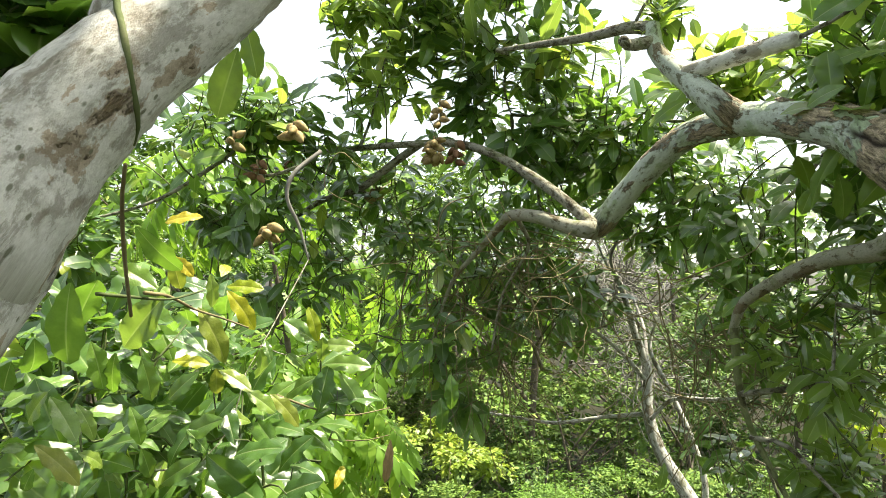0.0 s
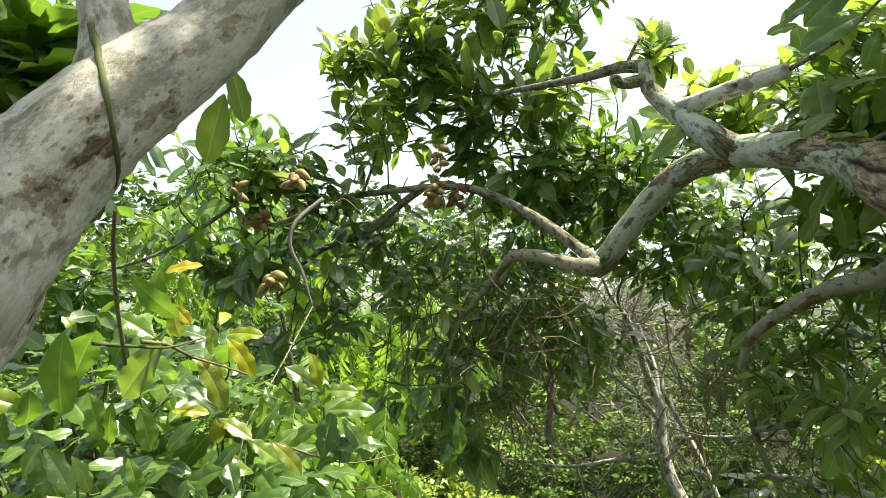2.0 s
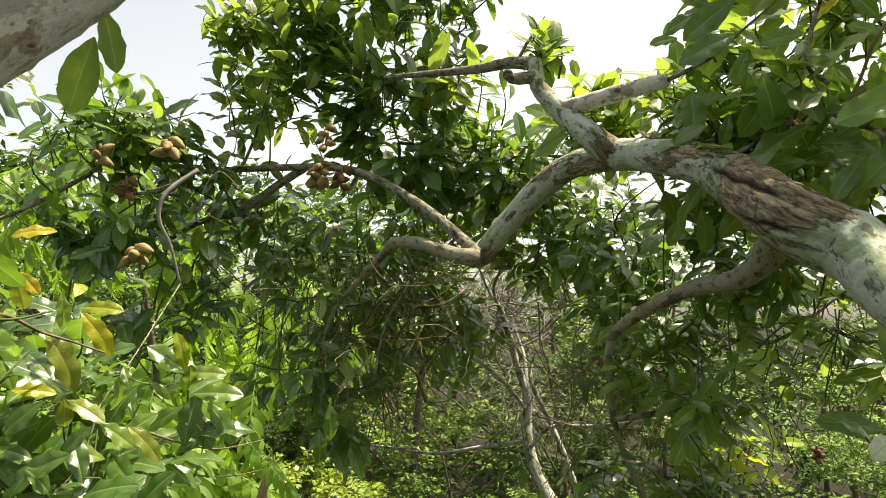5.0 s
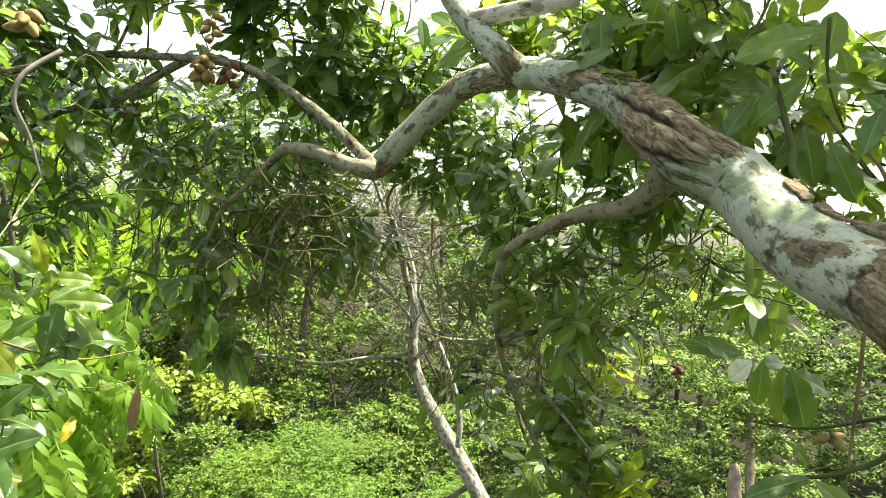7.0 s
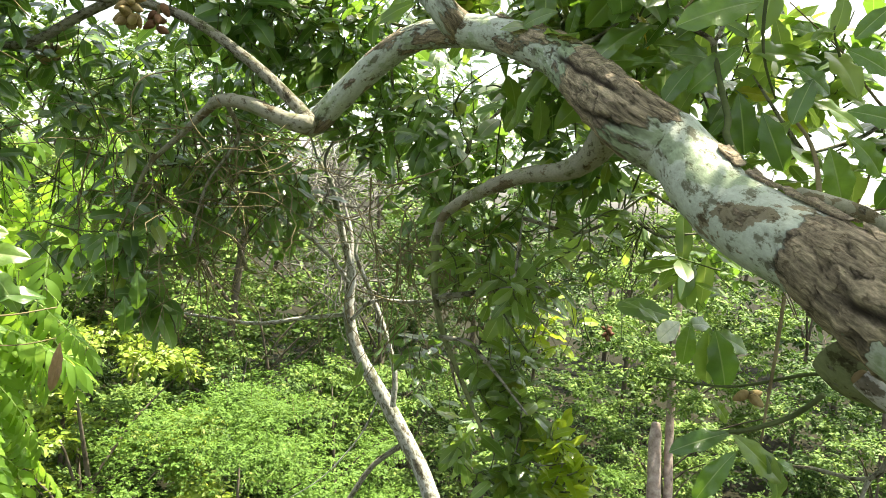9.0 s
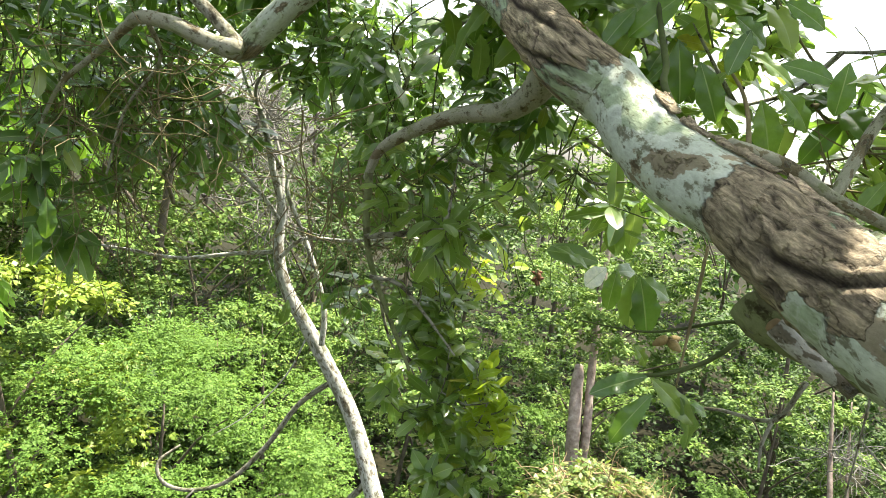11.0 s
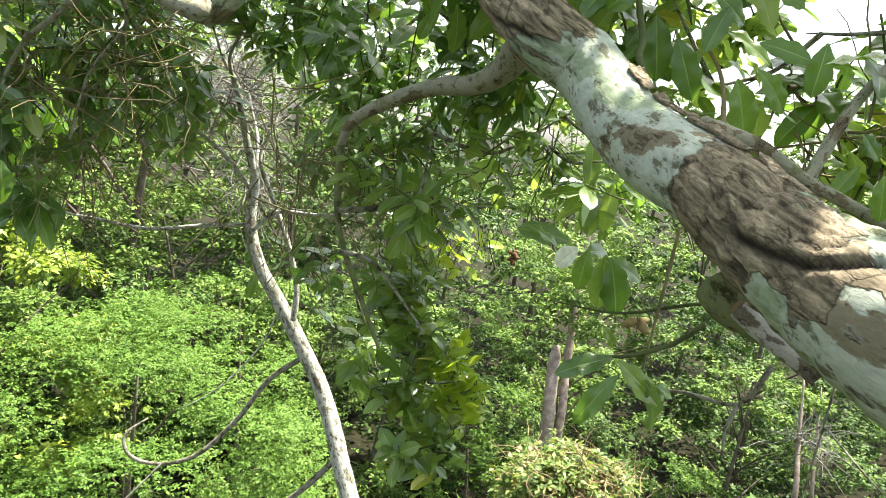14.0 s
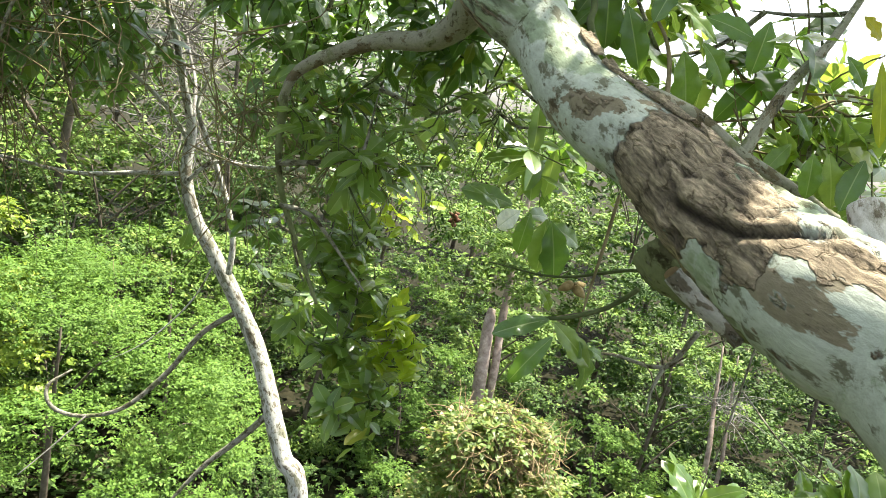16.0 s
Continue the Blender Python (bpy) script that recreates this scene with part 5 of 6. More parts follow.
part("shoot", tube([((1.022, 1.164, 7.383), 0.0060), ((1.025, 1.134, 7.297), 0.0063), ((0.982, 1.059, 7.217), 0.0065), ((0.943, 1.018, 7.178), 0.0067), ((0.913, 0.951, 7.127), 0.0070)], 8, 0.02, 0.1), mat_twig_green, tree)
part("shoot", tube([((1.079, 1.094, 7.488), 0.0040), ((1.083, 1.096, 7.401), 0.0033), ((1.108, 1.103, 7.339), 0.0027), ((1.145, 1.105, 7.282), 0.0020)], 8, 0.02, 0.1), mat_twig_green, tree)
part("shoot", tube([((1.143, 1.060, 7.243), 0.0030), ((1.125, 0.999, 7.193), 0.0037), ((1.099, 0.952, 7.141), 0.0043), ((1.062, 0.909, 7.087), 0.0050)], 8, 0.02, 0.1), mat_twig, tree)
leaf_to((0.847, 1.371, 7.751), (0.741, 1.417, 7.671), "green", (-0.24, -0.66, 0.13), 2)
leaf_to((0.788, 1.431, 7.738), (0.702, 1.427, 7.696), "green", (-0.45, -0.64, 0.13), 0)
leaf_to((0.827, 1.338, 7.651), (0.698, 1.342, 7.599), "green", (-0.48, -0.64, 0.16), 0)
leaf_to((0.803, 1.211, 7.512), (0.860, 1.242, 7.406), "green", (-0.30, -0.65, 0.22), 2)
leaf_to((0.832, 1.295, 7.603), (0.797, 1.311, 7.529), "green", (-0.39, -0.64, 0.18), 1)
leaf_to((0.938, 1.247, 7.505), (1.028, 1.268, 7.437), "green", (-0.35, -0.63, 0.23), 2)
leaf_to((0.885, 1.373, 7.712), (0.951, 1.348, 7.817), "fresh", (-0.40, -0.61, 0.12), 1)
leaf_to((0.982, 1.351, 7.775), (0.925, 1.385, 7.730), "fresh", (-0.29, -0.62, 0.13), 2)
leaf_to((1.038, 1.251, 7.724), (1.099, 1.233, 7.667), "green", (-0.59, -0.55, 0.14), 0)
leaf_to((0.980, 1.319, 7.658), (0.894, 1.352, 7.648), "fresh", (-0.30, -0.63, 0.16), 2)
leaf_to((1.053, 1.190, 7.463), (0.977, 1.229, 7.402), "green", (-0.37, -0.61, 0.25), 2)
leaf_to((0.955, 1.218, 7.359), (1.049, 1.184, 7.374), "fresh", (-0.61, -0.59, 0.27), 0)
leaf_to((0.862, 1.457, 7.835), (0.795, 1.475, 7.900), "fresh", (-0.23, -0.64, 0.09), 2)
leaf_to((0.845, 1.469, 7.775), (0.761, 1.471, 7.822), "fresh", (-0.34, -0.64, 0.11), 1)
leaf_to((0.845, 1.488, 7.781), (0.786, 1.535, 7.789), "fresh", (-0.10, -0.67, 0.13), 3)
leaf_to((0.790, 1.535, 7.722), (0.717, 1.525, 7.710), "fresh", (-0.44, -0.65, 0.15), 0)
leaf_to((0.829, 1.362, 7.819), (0.858, 1.366, 7.895), "fresh", (-0.25, -0.62, 0.08), 2)
leaf_to((0.999, 1.248, 7.770), (1.100, 1.251, 7.800), "green", (-0.34, -0.57, 0.11), 2)
leaf_to((0.962, 1.250, 7.782), (0.902, 1.245, 7.735), "fresh", (-0.54, -0.57, 0.11), 0)
leaf_to((1.014, 1.256, 7.709), (0.965, 1.267, 7.678), "gold", (-0.45, -0.59, 0.14), 1)
leaf_to((1.115, 1.256, 7.637), (1.054, 1.278, 7.669), "fresh", (-0.36, -0.59, 0.17), 2)
leaf_to((0.930, 1.269, 7.377), (0.950, 1.236, 7.442), "green", (-0.58, -0.61, 0.25), 0)
leaf_to((0.776, 1.377, 7.451), (0.705, 1.429, 7.435), "fresh", (-0.12, -0.71, 0.24), 3)
leaf_to((0.864, 1.452, 7.554), (0.763, 1.467, 7.533), "fresh", (-0.37, -0.67, 0.21), 1)
leaf_to((1.042, 1.181, 7.526), (1.083, 1.207, 7.464), "green", (-0.38, -0.59, 0.22), 2)
part("shoot", tube([((0.998, 1.240, 7.819), 0.0040), ((0.988, 1.253, 7.746), 0.0043), ((0.966, 1.270, 7.659), 0.0045), ((0.943, 1.267, 7.566), 0.0047), ((0.980, 1.251, 7.517), 0.0050)], 8, 0.02, 0.1), mat_bark_limb, tree)
part("shoot", tube([((1.086, 1.208, 7.639), 0.0040), ((1.060, 1.219, 7.592), 0.0037), ((1.033, 1.236, 7.508), 0.0033), ((0.999, 1.248, 7.458), 0.0030)], 8, 0.02, 0.1), mat_twig, tree)
leaf_to((1.244, 0.874, 7.257), (1.239, 0.877, 7.159), "green", (-0.56, -0.51, 0.35), 2)
leaf_to((1.189, 0.974, 7.250), (1.257, 0.897, 7.237), "green", (-0.73, -0.40, 0.29), 0)
leaf_to((1.261, 0.729, 7.230), (1.164, 0.822, 7.223), "green", (0.10, -0.40, 0.90), 2)
leaf_to((1.311, 0.753, 7.216), (1.350, 0.713, 7.173), "green", (-0.70, -0.36, 0.34), 1)
leaf_to((1.272, 0.735, 7.040), (1.287, 0.728, 6.958), "green", (-0.61, -0.44, 0.47), 2)
leaf_to((1.315, 0.731, 7.047), (1.329, 0.695, 6.950), "fresh", (-0.71, -0.36, 0.45), 1)
leaf_to((1.346, 0.683, 7.047), (1.293, 0.674, 6.962), "green", (-0.82, -0.28, 0.42), 0)
leaf_to((1.320, 0.706, 7.062), (1.390, 0.675, 7.037), "fresh", (-0.62, -0.41, 0.44), 2)
leaf_to((1.253, 0.664, 7.200), (1.260, 0.623, 7.063), "gold", (-0.72, -0.34, 0.36), 1, narrow=0.45)
leaf_to((1.390, 0.858, 7.116), (1.441, 0.835, 7.071), "green", (-0.60, -0.46, 0.42), 2)
leaf_to((1.385, 0.846, 7.055), (1.323, 0.850, 6.995), "fresh", (-0.79, -0.35, 0.41), 0)
leaf_to((1.575, 0.936, 7.200), (1.545, 0.974, 7.166), "fresh", (-0.59, -0.47, 0.39), 2)
leaf_to((1.608, 0.905, 7.173), (1.657, 0.883, 7.221), "fresh", (-0.71, -0.37, 0.36), 1)
leaf_to((1.542, 0.870, 7.339), (1.603, 0.844, 7.308), "gold", (-0.60, -0.42, 0.32), 2)
leaf_to((1.545, 0.952, 7.181), (1.598, 0.908, 7.158), "gold", (-0.69, -0.39, 0.37), 1)


def fruits(at, count, size, spread, seed, mat=None, label=""):
    """A hanging bunch of oval fruit on a short stalk."""
    rng = np.random.default_rng(seed)
    at = Vector(at)
    stalk = part("fruit_cluster", tube([(tuple(at + Vector((0, 0, spread * 1.3))), 0.005), (tuple(at + Vector((0.004, 0, spread * 0.4))), 0.005), (tuple(at - Vector((0, 0, spread * 0.8))), 0.004)], 8, 0.01, 0.1), mat_twig, tree, label or "bunch of oval tan fruit")
    for i in range(count):
        a, z = i * 2.4, spread * (1 - 2 * (i + 0.5) / count)
        out = Vector((math.cos(a), math.sin(a), 0.15 * rng.normal()))
        c = at + out * size * 0.55 + Vector((0, 0, z))
        bm = bmesh.new()
        bmesh.ops.create_uvsphere(bm, u_segments=12, v_segments=8, radius=size / 2)
        for v in bm.verts:
            t = v.co.z / size * 2
            v.co.x *= 0.62 * (1 - 0.22 * t)
            v.co.y *= 0.62 * (1 - 0.22 * t)
            v.co += v.co * 0.08 * noise.noise(v.co * 60 + Vector((i, seed, 0)))
            if t > 0.9:
                v.co.z *= 1.15
        for f in bm.faces:
            f.smooth = True
        ax = (out + Vector((0, 0, -0.5 + 0.5 * rng.normal()))).to_track_quat("Z", "Y")
        bmesh.ops.transform(bm, matrix=Matrix.Translation(c) @ ax.to_matrix().to_4x4() @ Matrix.Scale(rng.uniform(0.8, 1.2), 4), verts=bm.verts)
        part("fruit", bm, mat or mat_fruit, stalk)


fruits((-0.130, 2.347, 7.507), 13, 0.043, 0.042, 1)
fruits((-0.111, 2.369, 7.641), 8, 0.038, 0.045, 2)
fruits((-0.054, 2.402, 7.504), 6, 0.038, 0.035, 3, mat_fruit_dark, "bunch of dark brown fruit")
fruits((-0.612, 2.264, 7.556), 6, 0.046, 0.03, 4)
fruits((-0.750, 2.303, 7.429), 6, 0.040, 0.03, 5, mat_fruit_dark, "bunch of dark brown fruit")
fruits((-0.791, 2.168, 7.506), 4, 0.042, 0.026, 6)
fruits((-0.661, 2.148, 7.194), 5, 0.048, 0.026, 7)
fruits((-0.396, 2.797, 7.412), 5, 0.042, 0.03, 8)
fruits((-0.940, 2.711, 7.486), 3, 0.05, 0.02, 9)
fruits((-0.749, 2.760, 7.533), 5, 0.05, 0.03, 10, mat_fruit_dark, "bunch of dark brown fruit")
fruits((1.208, 1.140, 6.645), 3, 0.031, 0.008, 11)
fruits((1.802, 2.476, 6.507), 9, 0.027, 0.028, 12, plain_material("fruit_husk", [(0.3, (0.07, 0.032, 0.02)), (0.6, (0.16, 0.08, 0.05))], 30.0), "bunch of split reddish-brown husks")


def strands(parent, center, radii, count, length, seed, mat, r=0.0022, down=0.8, name="brushwood"):
    """Thin bare shoots that wander through an ellipsoid."""
    rng = np.random.default_rng(seed)
    curves = []
    for _ in range(count):
        d = rng.normal(size=3)
        p = np.array(center) + d / np.linalg.norm(d) * radii * rng.uniform(0, 1)
        way = rng.normal(size=3) + (0, 0, -down)
        way /= np.linalg.norm(way)
        q, n = [], 9
        rr = r * rng.uniform(0.5, 1.4)
        for i in range(n):
            q.append([*p, rr * (1 - 0.75 * i / n)])
            way = way + rng.normal(0, 0.22, 3) + (0, 0, -0.05 * down)
            way /= np.linalg.norm(way)
            p = p + way * length * rng.uniform(0.6, 1.2) / n
        curves.append(np.array(q))
    part(name, thin_tubes(name, curves), mat, parent, "", "stuff")


strands(tree, (-0.025, 2.747, 6.999), (0.50, 0.3, 0.35), 80, 0.72, 201, mat_twig)
strands(tree, (0.253, 2.530, 7.173), (0.30, 0.25, 0.2), 40, 0.65, 202, mat_twig)
strands(tree, (-0.548, 2.795, 7.161), (0.45, 0.3, 0.25), 18, 0.65, 203, mat_twig_green)
strands(tree, (0.129, 2.871, 6.744), (0.5, 0.3, 0.3), 60, 0.72, 204, mat_twig)
strands(tree, (1.080, 2.245, 6.783), (0.35, 0.25, 0.3), 75, 0.59, 205, mat_twig)
strands(tree, (1.391, 1.834, 6.997), (0.25, 0.25, 0.2), 34, 0.59, 206, mat_twig_green)
strands(tree, (1.480, 0.959, 7.120), (0.20, 0.18, 0.18), 26, 0.45, 207, mat_twig, 0.003, 0.2)
strands(tree, (0.769, 2.210, 6.863), (0.4, 0.25, 0.3), 70, 0.65, 208, mat_twig)

# ---- slender pale tree ----
base = Vector((1.359, 2.137, 4.762))
base.z = height(base.x, base.y)
slim = thing("slender_tree", base, "slender pale-barked tree, bare and dying at the top", "tree")
part("trunk", tube([((base.x, base.y, base.z - 0.2), 0.0591), ((base.x - 0.03, base.y, 2.0), 0.0512), ((base.x + 0.03, base.y, 3.6), 0.0458), ((1.267, 2.358, 5.181), 0.0418), ((1.201, 2.499, 5.423), 0.0394), ((1.123, 2.725, 5.770), 0.0363), ((1.023, 2.852, 5.988), 0.0339), ((0.928, 2.938, 6.156), 0.0315), ((0.843, 3.002, 6.304), 0.0284), ((0.799, 3.047, 6.468), 0.0245), ((0.802, 3.075, 6.663), 0.0205), ((0.756, 3.099, 6.825), 0.0165), ((0.692, 3.117, 7.051), 0.0126), ((0.634, 3.126, 7.144), 0.0079), ((0.574, 3.127, 7.278), 0.0040)], 18, 0.025, 0.06, 5.0), mat_bark_slim, slim)
part("limb", tube([((0.977, 2.849, 6.094), 0.0133), ((0.980, 2.870, 6.241), 0.0126), ((0.931, 2.918, 6.428), 0.0119), ((0.861, 2.980, 6.609), 0.0105), ((0.808, 3.041, 6.765), 0.0084), ((0.871, 3.074, 6.939), 0.0042)], 10, 0.02, 0.07), mat_bark_slim, slim)
part("limb", tube([((0.788, 3.051, 6.616), 0.0105), ((0.685, 3.057, 6.737), 0.0091), ((0.550, 3.039, 6.838), 0.0084), ((0.353, 3.018, 6.928), 0.0070), ((0.123, 2.982, 6.928), 0.0049), ((-0.051, 2.980, 6.929), 0.0028)], 10, 0.02, 0.07), mat_bark_slim, slim)
part("limb", tube([((0.693, 3.117, 7.040), 0.0084), ((0.650, 3.101, 7.158), 0.0070), ((0.682, 3.056, 7.275), 0.0056), ((0.678, 2.990, 7.399), 0.0028)], 8, 0.02, 0.07), mat_dead, slim)
part("limb", tube([((0.801, 3.047, 6.469), 0.0112), ((0.610, 3.084, 6.444), 0.0091), ((0.399, 3.158, 6.401), 0.0084), ((0.191, 3.228, 6.417), 0.0063), ((-0.031, 3.333, 6.428), 0.0035)], 8, 0.02, 0.1), mat_bark_slim, slim)
part("limb", tube([((0.804, 3.021, 6.449), 0.0098), ((0.874, 2.936, 6.549), 0.0091), ((0.999, 2.794, 6.574), 0.0077), ((1.134, 2.640, 6.612), 0.0070), ((1.318, 2.506, 6.666), 0.0049), ((1.468, 2.368, 6.708), 0.0021)], 8, 0.02, 0.1), mat_bark_slim, slim)
part("limb", tube([((1.034, 2.827, 5.931), 0.0127), ((0.923, 2.920, 5.793), 0.0118), ((0.804, 2.968, 5.577), 0.0118), ((0.658, 3.025, 5.398), 0.0100), ((0.509, 3.124, 5.322), 0.0091), ((0.398, 3.159, 5.359), 0.0091), ((0.380, 3.201, 5.437), 0.0082), ((0.472, 3.222, 5.501), 0.0046)], 8, 0.025, 0.08), mat_bark_limb, slim)
part("limb", tube([((1.152, 2.598, 5.548), 0.0146), ((1.070, 2.667, 5.401), 0.0137), ((0.955, 2.733, 5.243), 0.0109), ((0.808, 2.757, 5.032), 0.0055)], 8, 0.025, 0.08), mat_bark_limb, slim)
part("limb", tube([((0.936, 2.925, 6.121), 0.0042), ((0.876, 2.984, 5.918), 0.0035), ((0.734, 3.047, 5.711), 0.0028), ((0.588, 3.128, 5.577), 0.0014)], 6, 0.03, 0.08), mat_bark_slim, slim)
part("limb", tube([((0.530, 3.103, 5.331), 0.0042), ((0.417, 3.079, 5.220), 0.0035), ((0.286, 3.030, 5.120), 0.0021)], 6, 0.03, 0.08), mat_dead, slim)
strands(slim, (0.70, 3.215, 6.980), (0.16, 0.15, 0.35), 60, 0.4, 211, mat_dead, 0.0035, -0.3)

part("limb", tube([((0.799, 3.072, 6.638), 0.0098), ((0.879, 3.412, 6.816), 0.0077), ((0.889, 3.725, 7.013), 0.0063), ((0.859, 3.927, 7.303), 0.0028)], 8, 0.03, 0.08), mat_dead, slim, "grey dead limb")
strands(slim, (0.879, 3.830, 7.043), (0.22, 0.25, 0.36), 200, 0.42, 212, mat_dead, 0.003, -0.2)
strands(slim, (0.885, 3.597, 6.590), (0.26, 0.25, 0.20), 80, 0.40, 213, mat_dead, 0.0035, 0.1)

# ---- feathery-leaved tree ----
base = Vector((-1.378, 4.596, 5.922))
base.z = height(base.x, base.y)
plume = thing("feathery_tree", base, "young tree with bright green feathery compound leaves", "tree")
part("trunk", tube([((base.x, base.y, base.z - 0.2), 0.05), ((base.x + 0.04, base.y, 3.0), 0.04), ((base.x - 0.05, base.y + 0.05, 5.2), 0.032), ((-1.211, 4.696, 6.172), 0.024), ((-1.422, 4.598, 7.647), 0.012)], 10, 0.08, 0.08), mat_bark_far, plume)


def plumes(center, radii, count, size, seed):
    rng = np.random.default_rng(seed)
    q = rng.normal(size=(count, 3))
    q /= np.linalg.norm(q, axis=1, keepdims=True)
    P = np.array(center) + q * radii * rng.uniform(0.3, 1, (count, 1)) ** 0.5
    D = q * (0.8, 0.8, 0.3) + rng.normal(0, 0.3, (count, 3)) + (0, -0.25, -0.9)
    U = np.array([0, -0.45, 1.0]) + rng.normal(0, 0.2, (count, 3))
    part("foliage", leaves_mesh("foliage", FEATHER, P, D, U, size * rng.uniform(0.7, 1.1, count), rng), mat_feather, plume, "", "stuff")


plumes((-1.264, 4.511, 5.875), (0.6, 0.6, 0.7), 60, 0.6, 301)
plumes((-1.215, 4.814, 6.256), (0.55, 0.6, 0.5), 50, 0.6, 302)
plumes((-1.618, 4.818, 7.877), (0.7, 0.6, 0.4), 45, 0.55, 303)
plumes((-0.680, 5.106, 7.007), (0.7, 0.6, 0.45), 45, 0.55, 304)
plumes((-1.376, 4.561, 5.433), (0.65, 0.6, 0.4), 45, 0.6, 305)


# ---- shrubs and trees of the wood round about ----
def leaf_clumps(rng, centers, sizes, per, leaf, flat=0.62, bunch=8):
    """Leaves in small tufts over rounded boughs, the tufts thickest on the upper side."""
    P, D, U, S = [], [], [], []
    for c, size in zip(centers, sizes):
        m = max(2, per // bunch)
        q = rng.normal(size=(m, 3))
        q[:, 2] = np.where(rng.random(m) < 0.6, np.abs(q[:, 2]), q[:, 2])
        q /= np.linalg.norm(q, axis=1, keepdims=True)
        rad = rng.uniform(0.3, 1.0, (m, 1)) ** 0.5 * (1 + 0.22 * rng.normal(size=(m, 1)))
        tips = c + q * rad * (size, size, size * flat)
        tip, out = np.repeat(tips, bunch, 0), np.repeat(q, bunch, 0)
        n = len(tip)
        turn = rng.uniform(0, 2 * math.pi, n)
        d = np.stack([np.cos(turn), np.sin(turn), rng.normal(-0.15, 0.3, n)], 1) + out * 0.7
        P.append(tip + d * leaf * rng.uniform(0.0, 0.5, (n, 1)) - out * leaf * rng.uniform(0, 1.0, (n, 1)))
        D.append(d + (0, 0, -0.15))
        U.append(np.array([0, 0, 1.0]) + out * 0.45 + rng.normal(0, 0.42, (n, 3)))
        S.append(leaf * rng.uniform(0.6, 1.2, n))
    return np.vstack(P), np.vstack(D), np.vstack(U), np.concatenate(S)


def wood_tree(seed, tall, wide, mat, leaf, clumps, per, base_at=0.1, name="forest_tree", label="broad-leaved forest tree with a dense uneven green crown", group="trees of the wood", size=(0.30, 0.62), limbs=7):
    """A tree as a thing at the origin: trunk, limbs and a crown of leaf clumps with gaps between them."""
    rng = np.random.default_rng(seed)
    t = thing(name, (0, 0, 0), label, "shrub" if "shrub" in name else "tree", group)
    lean = rng.normal(0, 0.25, 2)
    top = np.array([lean[0], lean[1], tall * 0.85])
    r = 0.015 * tall ** 0.8
    part("trunk", tube([((0, 0, -0.4), r), (tuple(top * (0.15, 0.15, 0.4)), r * 0.8), (tuple(top * (0.6, 0.6, 0.75)), r * 0.5), (tuple(top), r * 0.2)], 10, 0.4, 0.1, seed), mat_bark_far, t)
    cs, ss = [], []
    for k in range(clumps):
        d = rng.normal(size=3)
        d /= np.linalg.norm(d)
        z0, z1 = tall * base_at, tall
        s = rng.uniform(*size) * wide / 2.2
        taper = 1 - 0.35 * max(0, -d[2])
        c = np.array([d[0] * wide * taper, d[1] * wide * taper, (z0 + z1) / 2 + d[2] * ((z1 - z0) / 2 - 0.3 * s)]) * (rng.uniform(0.6, 1.0), rng.uniform(0.6, 1.0), 1)
        cs.append(c)
        ss.append(s)
        if k < limbs:
            f = min(0.9, max(0.15, c[2] / tall - 0.15))
            a = top * (f, f, f)
            part("limb", tube([(tuple(a), r * 0.4), (tuple((a + c) / 2 + (0, 0, 0.15)), r * 0.25), (tuple(c), r * 0.1)], 7, 0.4, 0.1), mat_bark_far, t)
    part("crown", leaves_mesh("crown", FAR, *leaf_clumps(rng, cs, ss, per, leaf), rng), mat, t, "", "stuff")
    return t


def scatter(makers, spots, rng, scale):
    """Sets trees at the spots (x, y, size), each a copy of one of the makers."""
    first = {}
    for x, y, s in spots:
        k = int(rng.integers(0, len(makers)))
        s *= rng.uniform(*scale)
        m = pose(x, y, height(x, y), 0, 0, rng.uniform(0, 360)) @ Matrix.Diagonal((s, s, s * rng.uniform(0.92, 1.06), 1))
        if k in first:
            copy_thing(makers[k], m)
        else:
            first[k] = m
    for k, m in first.items():
        makers[k].matrix_basis = m


rng = np.random.default_rng(77)


def ring_spots(dist, step, a, end, jitter=1.2):
    out = []
    while a < end:
        r = dist + rng.uniform(-jitter, jitter)
        s = (1.0 + 0.012 * (dist - 13)) * (1.0 - (0.2 if dist < 24 else 0.06) * max(0, min(1, (a - 0.55) / 0.5)))
        s *= 1.0 + 0.28 * max(0, min(1, (0.42 - a) / 0.3))
        out.append((r * math.sin(a), r * math.cos(a), s))
        a += step * rng.uniform(0.8, 1.2)
    return out


near_kinds = [wood_tree(101, 7.5, 2.2, mat_wood_shaded, 0.11, 56, 250), wood_tree(102, 8.2, 2.4, mat_wood_sunlit, 0.11, 56, 250), wood_tree(103, 6.8, 2.1, mat_wood_shaded, 0.095, 56, 280)]
scatter(near_kinds, ring_spots(14.0, 0.21, -0.7, 1.4), rng, (0.9, 1.1))
mid_kinds = [wood_tree(104, 8.0, 2.4, mat_wood_shaded, 0.16, 60, 96), wood_tree(105, 8.5, 2.6, mat_wood_sunlit, 0.16, 60, 96)]
scatter(mid_kinds, ring_spots(18.5, 0.19, -0.75, 1.4), rng, (0.9, 1.15))
far_kinds = [wood_tree(106, 8.5, 2.8, mat_wood_shaded, 0.26, 45, 70), wood_tree(107, 8.5, 2.8, mat_wood_sunlit, 0.26, 45, 70)]
scatter(far_kinds, ring_spots(25.0, 0.19, -0.75, 1.4) + ring_spots(34.0, 0.15, -0.75, 1.4, 2.5) + ring_spots(16.0, 0.42, 1.6, 5.4), rng, (0.9, 1.15))
shrub_label = "leafy green understorey shrub in the clearing"
